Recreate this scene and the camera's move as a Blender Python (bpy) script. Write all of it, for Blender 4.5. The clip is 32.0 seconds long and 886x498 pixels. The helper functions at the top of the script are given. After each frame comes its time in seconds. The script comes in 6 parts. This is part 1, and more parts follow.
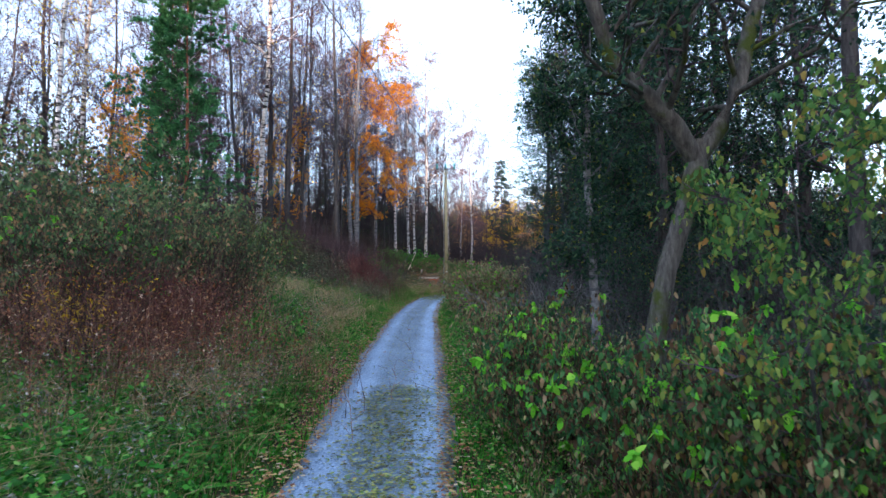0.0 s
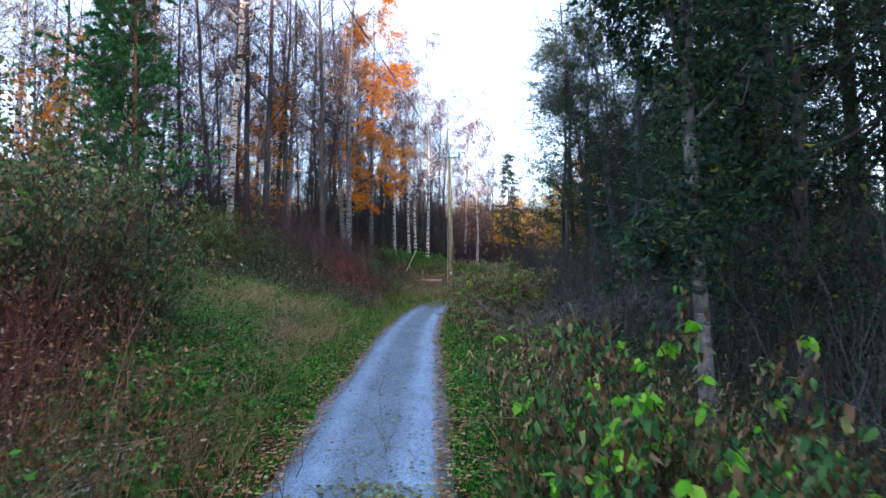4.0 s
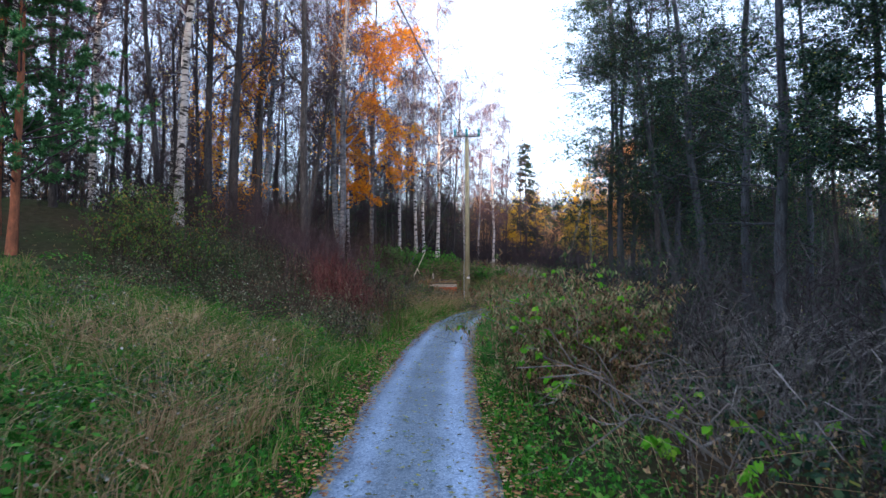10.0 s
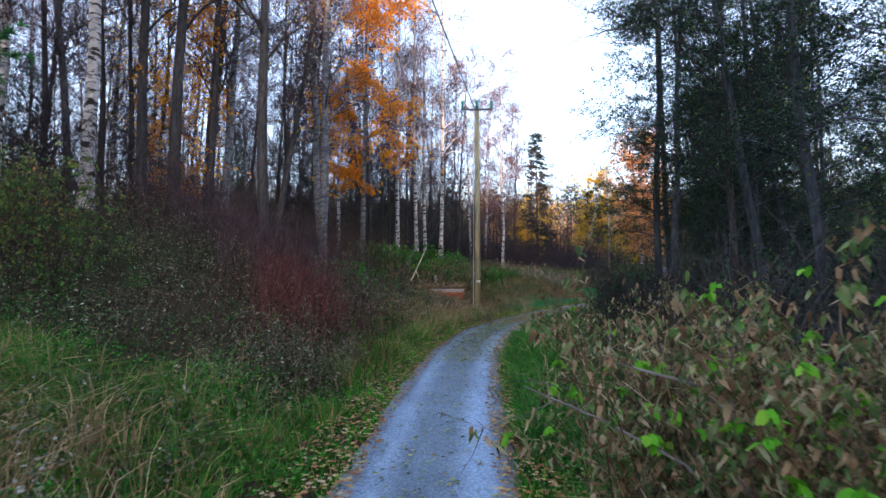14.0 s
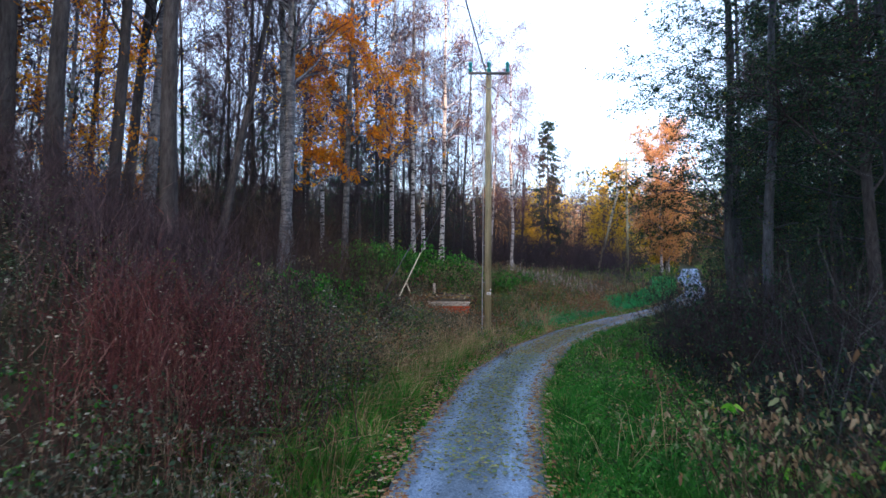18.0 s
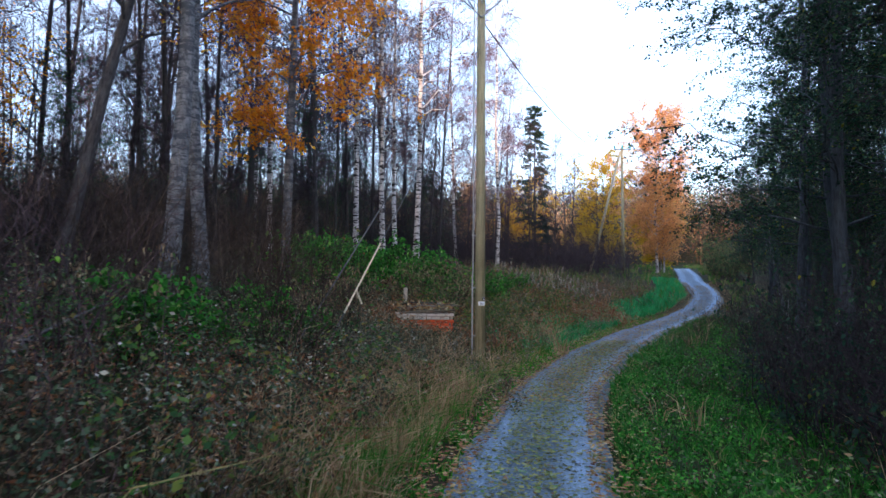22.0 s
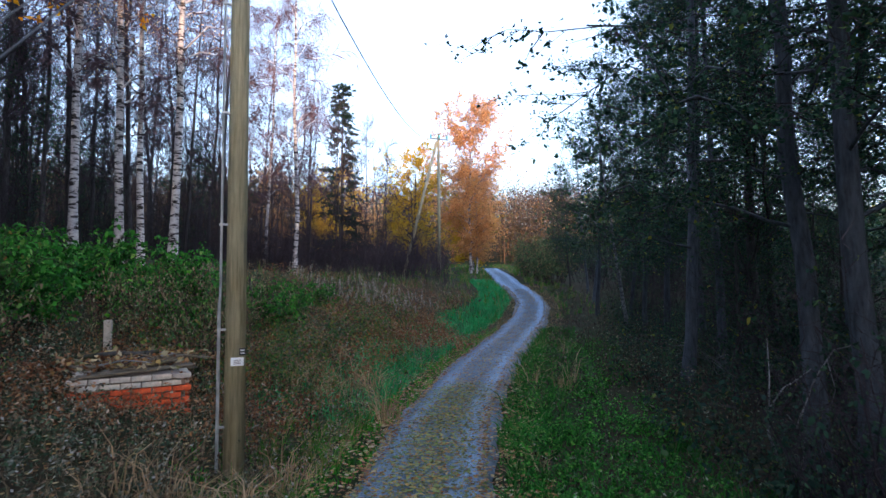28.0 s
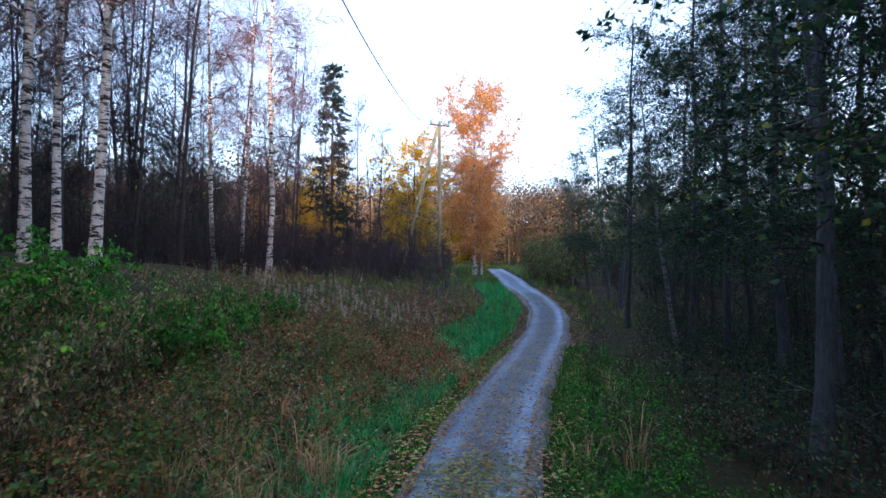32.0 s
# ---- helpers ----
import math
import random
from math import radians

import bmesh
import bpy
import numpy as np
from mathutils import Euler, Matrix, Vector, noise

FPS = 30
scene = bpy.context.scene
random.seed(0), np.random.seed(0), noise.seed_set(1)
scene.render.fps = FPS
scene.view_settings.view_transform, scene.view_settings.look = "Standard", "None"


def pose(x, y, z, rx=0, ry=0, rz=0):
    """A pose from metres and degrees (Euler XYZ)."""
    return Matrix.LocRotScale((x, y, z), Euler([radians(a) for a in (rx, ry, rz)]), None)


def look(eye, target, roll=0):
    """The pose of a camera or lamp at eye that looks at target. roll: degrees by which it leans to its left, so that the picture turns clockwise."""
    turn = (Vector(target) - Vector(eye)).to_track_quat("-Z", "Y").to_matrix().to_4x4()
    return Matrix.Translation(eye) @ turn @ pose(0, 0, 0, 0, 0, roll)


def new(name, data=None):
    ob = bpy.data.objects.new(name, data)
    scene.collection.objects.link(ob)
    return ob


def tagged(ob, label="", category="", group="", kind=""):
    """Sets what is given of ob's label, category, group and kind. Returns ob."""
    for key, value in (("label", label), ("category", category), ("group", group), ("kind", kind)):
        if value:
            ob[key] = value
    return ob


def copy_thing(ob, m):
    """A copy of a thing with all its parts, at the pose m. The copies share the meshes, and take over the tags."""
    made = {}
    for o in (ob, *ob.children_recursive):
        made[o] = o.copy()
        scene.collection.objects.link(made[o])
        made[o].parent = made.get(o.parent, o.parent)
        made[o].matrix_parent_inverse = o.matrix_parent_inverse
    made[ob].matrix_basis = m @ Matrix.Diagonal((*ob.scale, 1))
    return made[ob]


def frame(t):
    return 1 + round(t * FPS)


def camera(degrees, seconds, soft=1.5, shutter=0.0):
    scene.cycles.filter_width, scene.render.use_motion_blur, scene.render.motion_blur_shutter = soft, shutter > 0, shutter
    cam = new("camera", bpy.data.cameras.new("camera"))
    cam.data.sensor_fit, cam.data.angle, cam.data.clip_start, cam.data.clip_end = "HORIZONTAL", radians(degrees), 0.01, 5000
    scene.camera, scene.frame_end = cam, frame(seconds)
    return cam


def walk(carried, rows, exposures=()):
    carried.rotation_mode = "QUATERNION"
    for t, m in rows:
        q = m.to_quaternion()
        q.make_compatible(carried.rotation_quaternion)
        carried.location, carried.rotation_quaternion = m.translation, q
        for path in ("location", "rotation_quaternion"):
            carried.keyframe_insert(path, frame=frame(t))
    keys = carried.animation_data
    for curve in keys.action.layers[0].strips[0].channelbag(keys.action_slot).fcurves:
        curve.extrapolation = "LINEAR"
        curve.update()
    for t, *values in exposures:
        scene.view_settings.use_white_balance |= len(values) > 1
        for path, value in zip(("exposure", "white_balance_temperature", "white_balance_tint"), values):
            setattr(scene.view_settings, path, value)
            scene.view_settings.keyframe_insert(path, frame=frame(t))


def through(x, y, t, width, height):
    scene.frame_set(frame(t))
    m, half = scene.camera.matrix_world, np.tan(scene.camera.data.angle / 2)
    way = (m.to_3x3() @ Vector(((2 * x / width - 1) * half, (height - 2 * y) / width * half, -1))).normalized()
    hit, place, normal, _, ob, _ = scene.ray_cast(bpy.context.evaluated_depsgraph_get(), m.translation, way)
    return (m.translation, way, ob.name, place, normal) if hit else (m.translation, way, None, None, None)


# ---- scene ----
cam = camera(76.1, 32.0, 1.5, 0.5)
METRES, EYE, TILT, LEAN, TURN = 40.8, 2.64, 0.0, 0.0, 0.0
EXPOSURE, KELVIN, TINT = 2.82, 5600, 16
ROWS = [
    (0.0, 0.0, 0.0, 0.0, 0.03, 4.42, 0.45),
    (0.5, 0.0002, 0.0137, 0.0008, 0.08, 4.42, 0.46),
    (1.0, 0.0004, 0.0282, 0.0015, 0.13, 4.44, 0.47),
    (1.5, 0.0004, 0.0426, 0.0023, 0.17, 4.42, 0.48),
    (2.0, 0.0004, 0.0574, 0.003, 0.2, 4.42, 0.45),
    (2.5, 0.0006, 0.073, 0.0039, 0.23, 4.42, 0.46),
    (3.0, 0.0006, 0.089, 0.0048, 0.27, 4.42, 0.46),
    (3.5, 0.0005, 0.1048, 0.0059, 0.34, 4.4, 0.48),
    (5.5, -0.0039, 0.1657, 0.0108, 0.48, 4.4, 0.27),
    (6.0, -0.0051, 0.1806, 0.0118, 0.52, 4.41, 0.25),
    (6.5, -0.0062, 0.1953, 0.0131, 0.58, 4.39, 0.26),
    (7.0, -0.0074, 0.2096, 0.0143, 0.62, 4.42, 0.22),
    (7.5, -0.0087, 0.2235, 0.0155, 0.67, 4.4, 0.2),
    (8.0, -0.0102, 0.2369, 0.0166, 0.7, 4.4, 0.18),
    (8.5, -0.0116, 0.2502, 0.0176, 0.76, 4.36, 0.17),
    (9.0, -0.0128, 0.2643, 0.0185, 0.84, 4.35, 0.23),
    (9.5, -0.0139, 0.279, 0.0195, 0.87, 4.32, 0.2),
    (10.0, -0.0149, 0.2943, 0.0207, 0.92, 4.31, 0.16),
    (10.5, -0.0161, 0.3105, 0.0216, 0.96, 4.32, 0.19),
    (11.0, -0.0168, 0.3269, 0.0226, 0.98, 4.31, 0.12),
    (11.5, -0.0174, 0.3439, 0.0236, 1.01, 4.3, 0.13),
    (12.0, -0.0178, 0.3618, 0.0246, 1.05, 4.29, 0.11),
    (12.5, -0.0183, 0.3803, 0.0256, 1.07, 4.29, 0.1),
    (13.0, -0.0189, 0.3987, 0.0267, 1.11, 4.28, 0.07),
    (13.5, -0.0193, 0.4162, 0.0276, 1.14, 4.28, 0.05),
    (14.0, -0.0196, 0.4327, 0.0283, 1.17, 4.28, 0.02),
    (14.5, -0.0199, 0.4488, 0.0292, 1.19, 4.27, -0.01),
    (16.5, -0.0209, 0.5183, 0.0421, 1.21, 3.89, -0.48),
    (17.0, -0.0211, 0.5357, 0.0428, 1.24, 3.91, -0.51),
    (17.5, -0.0214, 0.5534, 0.0435, 1.27, 3.88, -0.51),
    (18.0, -0.0218, 0.5715, 0.0441, 1.28, 3.91, -0.54),
    (18.5, -0.0221, 0.5904, 0.0444, 1.31, 3.91, -0.54),
    (19.0, -0.0223, 0.6091, 0.045, 1.33, 3.89, -0.53),
    (19.5, -0.0229, 0.6286, 0.0455, 1.34, 3.92, -0.6),
    (20.0, -0.0235, 0.6482, 0.0462, 1.34, 3.9, -0.64),
    (20.5, -0.024, 0.668, 0.0469, 1.35, 3.91, -0.68),
    (21.0, -0.0241, 0.6863, 0.0476, 1.08, 3.91, -0.69),
    (21.5, -0.0239, 0.7023, 0.0483, 0.04, 3.9, -0.57),
    (22.0, -0.0236, 0.7166, 0.0489, -1.13, 3.91, -0.51),
    (22.5, -0.0232, 0.7293, 0.0494, -2.66, 3.93, -0.45),
    (23.0, -0.0224, 0.7413, 0.0501, -4.35, 3.91, -0.34),
    (23.5, -0.0217, 0.7552, 0.0507, -5.03, 3.96, -0.32),
    (24.0, -0.0202, 0.7703, 0.052, -5.62, 3.93, -0.32),
    (24.5, -0.0183, 0.7873, 0.0533, -6.2, 3.95, -0.28),
    (25.0, -0.0159, 0.8048, 0.0546, -6.94, 3.97, -0.24),
    (25.5, -0.0135, 0.8204, 0.056, -8.57, 3.97, -0.18),
    (26.0, -0.0103, 0.8342, 0.0569, -12.9, 3.96, 0.15),
    (26.5, -0.007, 0.846, 0.0578, -17.18, 3.92, 0.42),
    (28.5, 0.009, 0.8906, 0.0631, -20.58, 3.71, 0.44),
    (29.0, 0.0135, 0.9021, 0.0639, -20.55, 3.69, 0.39),
    (29.5, 0.0185, 0.9148, 0.0648, -20.52, 3.69, 0.37),
    (30.0, 0.0238, 0.9286, 0.0656, -20.48, 3.69, 0.32),
    (30.5, 0.0291, 0.9428, 0.0663, -20.47, 3.68, 0.28),
    (31.0, 0.0343, 0.957, 0.0670, -20.45, 3.67, 0.24),
    (31.5, 0.0398, 0.971, 0.0678, -20.4, 3.65, 0.25),
    (32.0, 0.045, 0.9851, 0.0685, -20.39, 3.66, 0.22),
]
walk(cam, [(t, pose(0, 0, EYE, TILT, LEAN, TURN) @ pose(METRES * x, METRES * y, METRES * z, 90 + pitch, roll, yaw)) for t, x, y, z, yaw, pitch, roll in ROWS],
     exposures=[(0.0, EXPOSURE + 0.2, KELVIN + 100, TINT + 1), (8.0, EXPOSURE + 0.13, KELVIN + 260, TINT + 3), (14.0, EXPOSURE + 0.05, KELVIN + 220, TINT + 3), (22.0, EXPOSURE - 0.05, KELVIN - 60, TINT + 1), (32.0, EXPOSURE - 0.2, KELVIN - 120, TINT + 2)])

# ---- light ----
SUN_ELEV, SUN_FROM = 4.5, 188.0   # degrees; the sun stands low behind the walk, over land()'s added unseen ridge
world = bpy.data.worlds.new("evening_sky")
scene.world = world
world.use_nodes = True
wn = world.node_tree
sky = wn.nodes.new("ShaderNodeTexSky")
sky.sky_type, sky.sun_disc = "NISHITA", False
sky.sun_elevation, sky.sun_rotation = radians(SUN_ELEV), radians(SUN_FROM)
sky.air_density, sky.dust_density, sky.ozone_density = 1.0, 1.6, 1.5
wn.nodes["Background"].inputs[1].default_value = 0.15
veil = wn.nodes.new("ShaderNodeMix")   # a thin, even veil of high cloud over the evening sky
veil.data_type = "RGBA"
veil.inputs[0].default_value, veil.inputs[7].default_value = 0.42, (2.1, 2.25, 2.6, 1)
wn.links.new(sky.outputs[0], veil.inputs[6])
wn.links.new(veil.outputs[2], wn.nodes["Background"].inputs[0])
sun = new("sun", bpy.data.lights.new("sun", "SUN"))
sun.data.energy, sun.data.angle, sun.data.color = 1.2, radians(0.6), (1.0, 0.62, 0.36)
a = radians(SUN_FROM)
sun.matrix_world = look((math.sin(a) * 200, math.cos(a) * 200, 200 * math.tan(radians(SUN_ELEV))), (0, 0, 0))

# ---- mesh helpers ----
def mesh_np(name, parts, mat, smooth=False):
    """One mesh from pairs of vertex and face arrays."""
    me = bpy.data.meshes.new(name)
    vs, loops, starts, totals, off, lo = [], [], [], [], 0, 0
    for v, f in parts:
        v, f = np.asarray(v, np.float32).reshape(-1, 3), np.asarray(f, np.int32)
        if not len(f):
            continue
        vs.append(v)
        loops.append((f + off).ravel())
        n, k = f.shape
        starts.append(lo + np.arange(n) * k)
        totals.append(np.full(n, k))
        off += len(v)
        lo += n * k
    v, l = np.concatenate(vs), np.concatenate(loops).astype(np.int32)
    s, t = np.concatenate(starts).astype(np.int32), np.concatenate(totals).astype(np.int32)
    me.vertices.add(len(v)); me.vertices.foreach_set("co", v.ravel())
    me.loops.add(len(l)); me.loops.foreach_set("vertex_index", l)
    me.polygons.add(len(s)); me.polygons.foreach_set("loop_start", s); me.polygons.foreach_set("loop_total", t)
    if smooth:
        me.polygons.foreach_set("use_smooth", np.ones(len(s), bool))
    me.update(calc_edges=True)
    me.materials.append(mat)
    return me


def piece(name, parts, mat, parent=None, label="", smooth=False):
    ob = new(name, mesh_np(name, parts, mat, smooth))
    if parent:
        ob.parent = parent
    return tagged(ob, label)


def part(name, bm, mat, parent=None, label="", smooth=False):
    me = bpy.data.meshes.new(name)
    bm.to_mesh(me)
    bm.free()
    if smooth:
        me.polygons.foreach_set("use_smooth", np.ones(len(me.polygons), bool))
    me.materials.append(mat)
    ob = new(name, me)
    if parent:
        ob.parent = parent
    return tagged(ob, label)


def unit(v):
    return v / np.maximum(np.linalg.norm(v, axis=-1, keepdims=True), 1e-9)


def tubes(P, R, sides):
    """Tapered tubes along B paths of n points each."""
    P, R = np.asarray(P, float), np.asarray(R, float)
    B, n, _ = P.shape
    d = unit(np.gradient(P, axis=1))
    ref = np.where(np.abs(d[..., 2:3]) > 0.9, np.array([1.0, 0, 0]), np.array([0, 0, 1.0]))
    u = unit(np.cross(d, ref))
    w = np.cross(d, u)
    ang = np.arange(sides) * 2 * np.pi / sides
    V = P[:, :, None] + R[:, :, None, None] * (np.cos(ang)[:, None] * u[:, :, None] + np.sin(ang)[:, None] * w[:, :, None])
    i = np.arange(n - 1)[:, None] * sides
    j = np.arange(sides)[None]
    q = np.stack([i + j, i + (j + 1) % sides, i + sides + (j + 1) % sides, i + sides + j], -1).reshape(-1, 4)
    F = (q[None] + (np.arange(B) * n * sides)[:, None, None]).reshape(-1, 4)
    return V.reshape(-1, 3), F


def ribbons(P, W, rng):
    """Thin flat twigs or blades along B paths, narrowing to a point."""
    B, n, _ = P.shape
    d = unit(P[:, -1] - P[:, 0])
    s = unit(np.cross(d, rng.normal(size=(B, 3))))
    w = (np.asarray(W).reshape(-1, 1) * np.linspace(1, 0.15, n)[None])[..., None] * s[:, None]
    V = np.stack([P - w, P + w], 2).reshape(-1, 3)
    i = np.arange(n - 1) * 2
    q = np.stack([i, i + 1, i + 3, i + 2], -1)
    F = (q[None] + (np.arange(B) * n * 2)[:, None, None]).reshape(-1, 4)
    return V, F


def leaf_blades(P, size, rng, hang=0.4, ratio=0.55, fold=0.25, full=False):
    """Folded leaves: one four-cornered blade with a midrib at each place."""
    N = len(P)
    d = rng.normal(size=(N, 3))
    d[:, 2] = d[:, 2] * 0.6 - hang * 2
    d = unit(d)
    s = unit(np.cross(d, rng.normal(size=(N, 3)) + np.array([0, 0, 1.6])))   # most blades face the sky
    up = np.cross(s, d)
    L = (size * rng.uniform(0.6, 1.35, N))[:, None]
    if full:   # a rounder blade: six corners, drooping to the tip
        q = [P, P + d * L * 0.3 + s * L * ratio * 0.46, P + d * L * 0.68 + s * L * ratio * 0.38 - up * L * fold * 0.4, P + d * L - up * L * fold,
             P + d * L * 0.68 - s * L * ratio * 0.38 - up * L * fold * 0.4, P + d * L * 0.3 - s * L * ratio * 0.46]
        q[1] = q[1] + up * L * fold * 0.5
        q[5] = q[5] + up * L * fold * 0.5
        V = np.stack(q, 1)
        b = (np.arange(N) * 6)[:, None]
        F = np.concatenate([b + [0, 1, 5], b + [1, 2, 5], b + [2, 4, 5], b + [2, 3, 4]], 0)
        return V.reshape(-1, 3), F
    m = P + d * L * 0.45
    V = np.stack([P, m + s * L * ratio / 2 - up * L * fold, P + d * L, m - s * L * ratio / 2 - up * L * fold], 1)
    b = (np.arange(N) * 4)[:, None]
    F = np.concatenate([b + [0, 1, 2], b + [0, 2, 3]], 0)
    return V.reshape(-1, 3), F


def along(P, t):
    """Places and directions at the fractions t (B, k) of B paths."""
    B, n, _ = P.shape
    x = np.clip(t, 0, 0.9999) * (n - 1)
    i = x.astype(int)
    fr = (x - i)[..., None]
    b = np.arange(B)[:, None]
    p0, p1 = P[b, i], P[b, i + 1]
    return p0 + (p1 - p0) * fr, unit(p1 - p0)


def sprout(P, R, k, t0, t1, length, angle, rng, n=4, lift=0.0, droop=0.0, wiggle=0.06, thin=0.5, shape=None, levels=0, flat=1.0):
    """k side shoots on each of the paths P; levels gathers them in whorls, flat below 1 lays them out sideways."""
    B = len(P)
    t = t0 + (t1 - t0) * (np.arange(k)[None] + rng.uniform(0, 1, (B, k))) / k
    if levels:
        t = np.clip(np.round(t * levels) / levels + rng.normal(size=t.shape) * 0.004, t0, t1)
    p, d = along(P, t)
    x = np.clip(t, 0, 0.9999) * (P.shape[1] - 1)
    r = R[np.arange(B)[:, None], np.round(x).astype(int)]
    p, d, r, t = p.reshape(-1, 3), d.reshape(-1, 3), r.ravel(), t.ravel()
    N = len(p)
    side = unit(np.cross(d, rng.normal(size=(N, 3))))
    a = np.radians(angle * rng.uniform(0.7, 1.3, N))[:, None]
    v = np.cos(a) * d + np.sin(a) * side
    v[:, 2] = v[:, 2] * flat + lift
    v = unit(v)
    L = length * rng.uniform(0.55, 1.25, N) * (shape(t) if shape else 1.0)
    s = np.linspace(0, 1, n)[None, :, None]
    Q = p[:, None] + v[:, None] * L[:, None, None] * s
    Q[:, :, 2] += (L[:, None] * (-droop) * np.linspace(0, 1, n)[None] ** 2)
    Q[:, 1:] += rng.normal(size=(N, n - 1, 3)) * (L * wiggle)[:, None, None] * s[:, 1:]
    rr = np.maximum(r * thin, 0.003)[:, None] * np.linspace(1, 0.3, n)[None]
    return Q, rr


# ---- the lie of the land ----
ROAD_Y = [-60, 0, 6, 9, 12, 18, 22, 26, 30, 34, 38, 42, 46, 50, 54, 58, 62, 66, 72, 84, 110, 150]
ROAD_X = [-0.7, -0.75, -0.80, -0.83, -0.86, -0.95, -0.82, -0.51, 0.15, 1.27, 3.18, 5.65, 8.44, 11.32, 13.76, 15.21, 16.51, 18.28, 20.76, 25.71, 35, 49]
ROAD_Z = [-1.5, -0.40, 0.14, 0.58, 0.93, 1.40, 1.66, 1.90, 2.05, 2.13, 2.30, 2.49, 2.65, 2.94, 3.48, 4.08, 4.49, 4.85, 5.29, 6.1, 6.4, 6.5]
BANK_Y = [-30, 8, 16, 22, 26.5, 31, 35, 38, 42, 48, 53, 58, 75, 110]
BANK_S = [0.2, 0.20, 0.22, 0.27, 0.56, 0.33, 0.22, 0.24, 0.28, 0.28, 0.2, 0.06, 0.04, 0.03]
BANK_H = [2.5, 2.5, 2.5, 3.0, 4.4, 2.6, 2.0, 2.0, 2.5, 3.6, 3.0, 1, 1, 1]
HALF = 0.78


def smooth_table(ys, vs):
    """A curve through the knots, rounded at them."""
    g = np.arange(ys[0], ys[-1] + 0.01, 0.25)
    v = np.interp(g, ys, vs)
    k = np.hanning(17)
    k /= k.sum()
    v = np.convolve(np.pad(v, 8, mode="edge"), k, mode="valid")
    return lambda y: np.interp(y, g, v)


road_x, road_z, bank_s = smooth_table(ROAD_Y, ROAD_X), smooth_table(ROAD_Y, ROAD_Z), smooth_table(BANK_Y, BANK_S)
bank_h = smooth_table(BANK_Y, BANK_H)


def half_w(y):
    """Half the width of the bare gravel, which narrows past the first bushes."""
    return np.interp(y, [2, 9, 16, 24, 60], [1.02, 0.96, 0.87, 0.8, 0.8])


def across(x, y):
    """Metres from the road's middle, to the right positive."""
    slope = (road_x(y + 0.5) - road_x(y - 0.5))
    return (x - road_x(y)) / np.sqrt(1 + slope * slope)


def waves(x, y):
    return (np.sin(x * 0.9 + 1.3 * np.sin(y * 0.31)) * np.sin(y * 0.77 + 0.4) * 0.5 + np.sin(x * 2.3 + y * 1.1) * np.sin(y * 1.9 - x * 0.6) * 0.25)


def land(x, y):
    x, y = np.asarray(x, float), np.asarray(y, float)
    u = across(x, y)
    z = road_z(y)
    dl = np.maximum(-u - HALF - 0.3, 0)
    cap = bank_h(y)
    lift = cap * np.tanh(dl * bank_s(y) / cap) * np.clip(dl / 1.2, 0.45, 1)
    dr = np.maximum(u - HALF - 0.6, 0)
    right = -14 * np.tanh(dr / 14) * 0.02
    rough = waves(x, y) * 0.12 * np.clip((np.abs(u) - 1.6) / 2, 0, 1)
    far = np.clip((np.hypot(x, y - 40) - 48) / 110, 0, 1)
    hill = 15 * far * far * (3 - 2 * far) * np.clip((y - 60) / 50, 0, 1)
    # unseen rise behind the walk, added to block the low sun below the treetops
    back = np.clip((-y - 14) / 60, 0, 1)
    shade_ridge = 21 * back * back * (3 - 2 * back)
    return z + lift + right + rough + hill + shade_ridge


def land1(x, y):
    return float(land(x, y))

# ---- materials ----
def material(name):
    m = bpy.data.materials.new(name)
    m.use_nodes = True
    nt = m.node_tree
    return m, nt, nt.nodes["Principled BSDF"]


def node(nt, kind, **inputs):
    n = nt.nodes.new(kind)
    for k, v in inputs.items():
        n.inputs[k.replace("_", " ")].default_value = v
    return n


def ramp(nt, stops, source, ease="LINEAR"):
    r = nt.nodes.new("ShaderNodeValToRGB")
    r.color_ramp.interpolation = ease
    e = r.color_ramp.elements
    while len(e) < len(stops):
        e.new(0.5)
    for k, (p, c) in zip(e, stops):
        k.position, k.color = p, (*c, 1)
    nt.links.new(source, r.inputs[0])
    return r.outputs[0]


def mix(nt, kind, fac, a, b):
    n = nt.nodes.new("ShaderNodeMix")
    n.data_type, n.blend_type = "RGBA", kind
    for sock, v in ((n.inputs[0], fac), (n.inputs[6], a), (n.inputs[7], b)):
        if isinstance(v, (int, float)):
            sock.default_value = v
        elif isinstance(v, tuple):
            sock.default_value = (*v, 1)
        else:
            nt.links.new(v, sock)
    return n.outputs[2]


def noise_of(nt, scale, detail=4, stretch=(1, 1, 1), coord="Object", rough=0.6):
    tc = nt.nodes.new("ShaderNodeTexCoord")
    mp = nt.nodes.new("ShaderNodeMapping")
    mp.inputs["Scale"].default_value = stretch
    nt.links.new(tc.outputs[coord], mp.inputs[0])
    n = node(nt, "ShaderNodeTexNoise", Scale=scale, Detail=detail, Roughness=rough)
    nt.links.new(mp.outputs[0], n.inputs["Vector"])
    return n.outputs[0]


def bump(nt, bsdf, height, strength=0.4, distance=0.02):
    b = node(nt, "ShaderNodeBump", Strength=strength, Distance=distance)
    nt.links.new(height, b.inputs["Height"])
    nt.links.new(b.outputs[0], bsdf.inputs["Normal"])


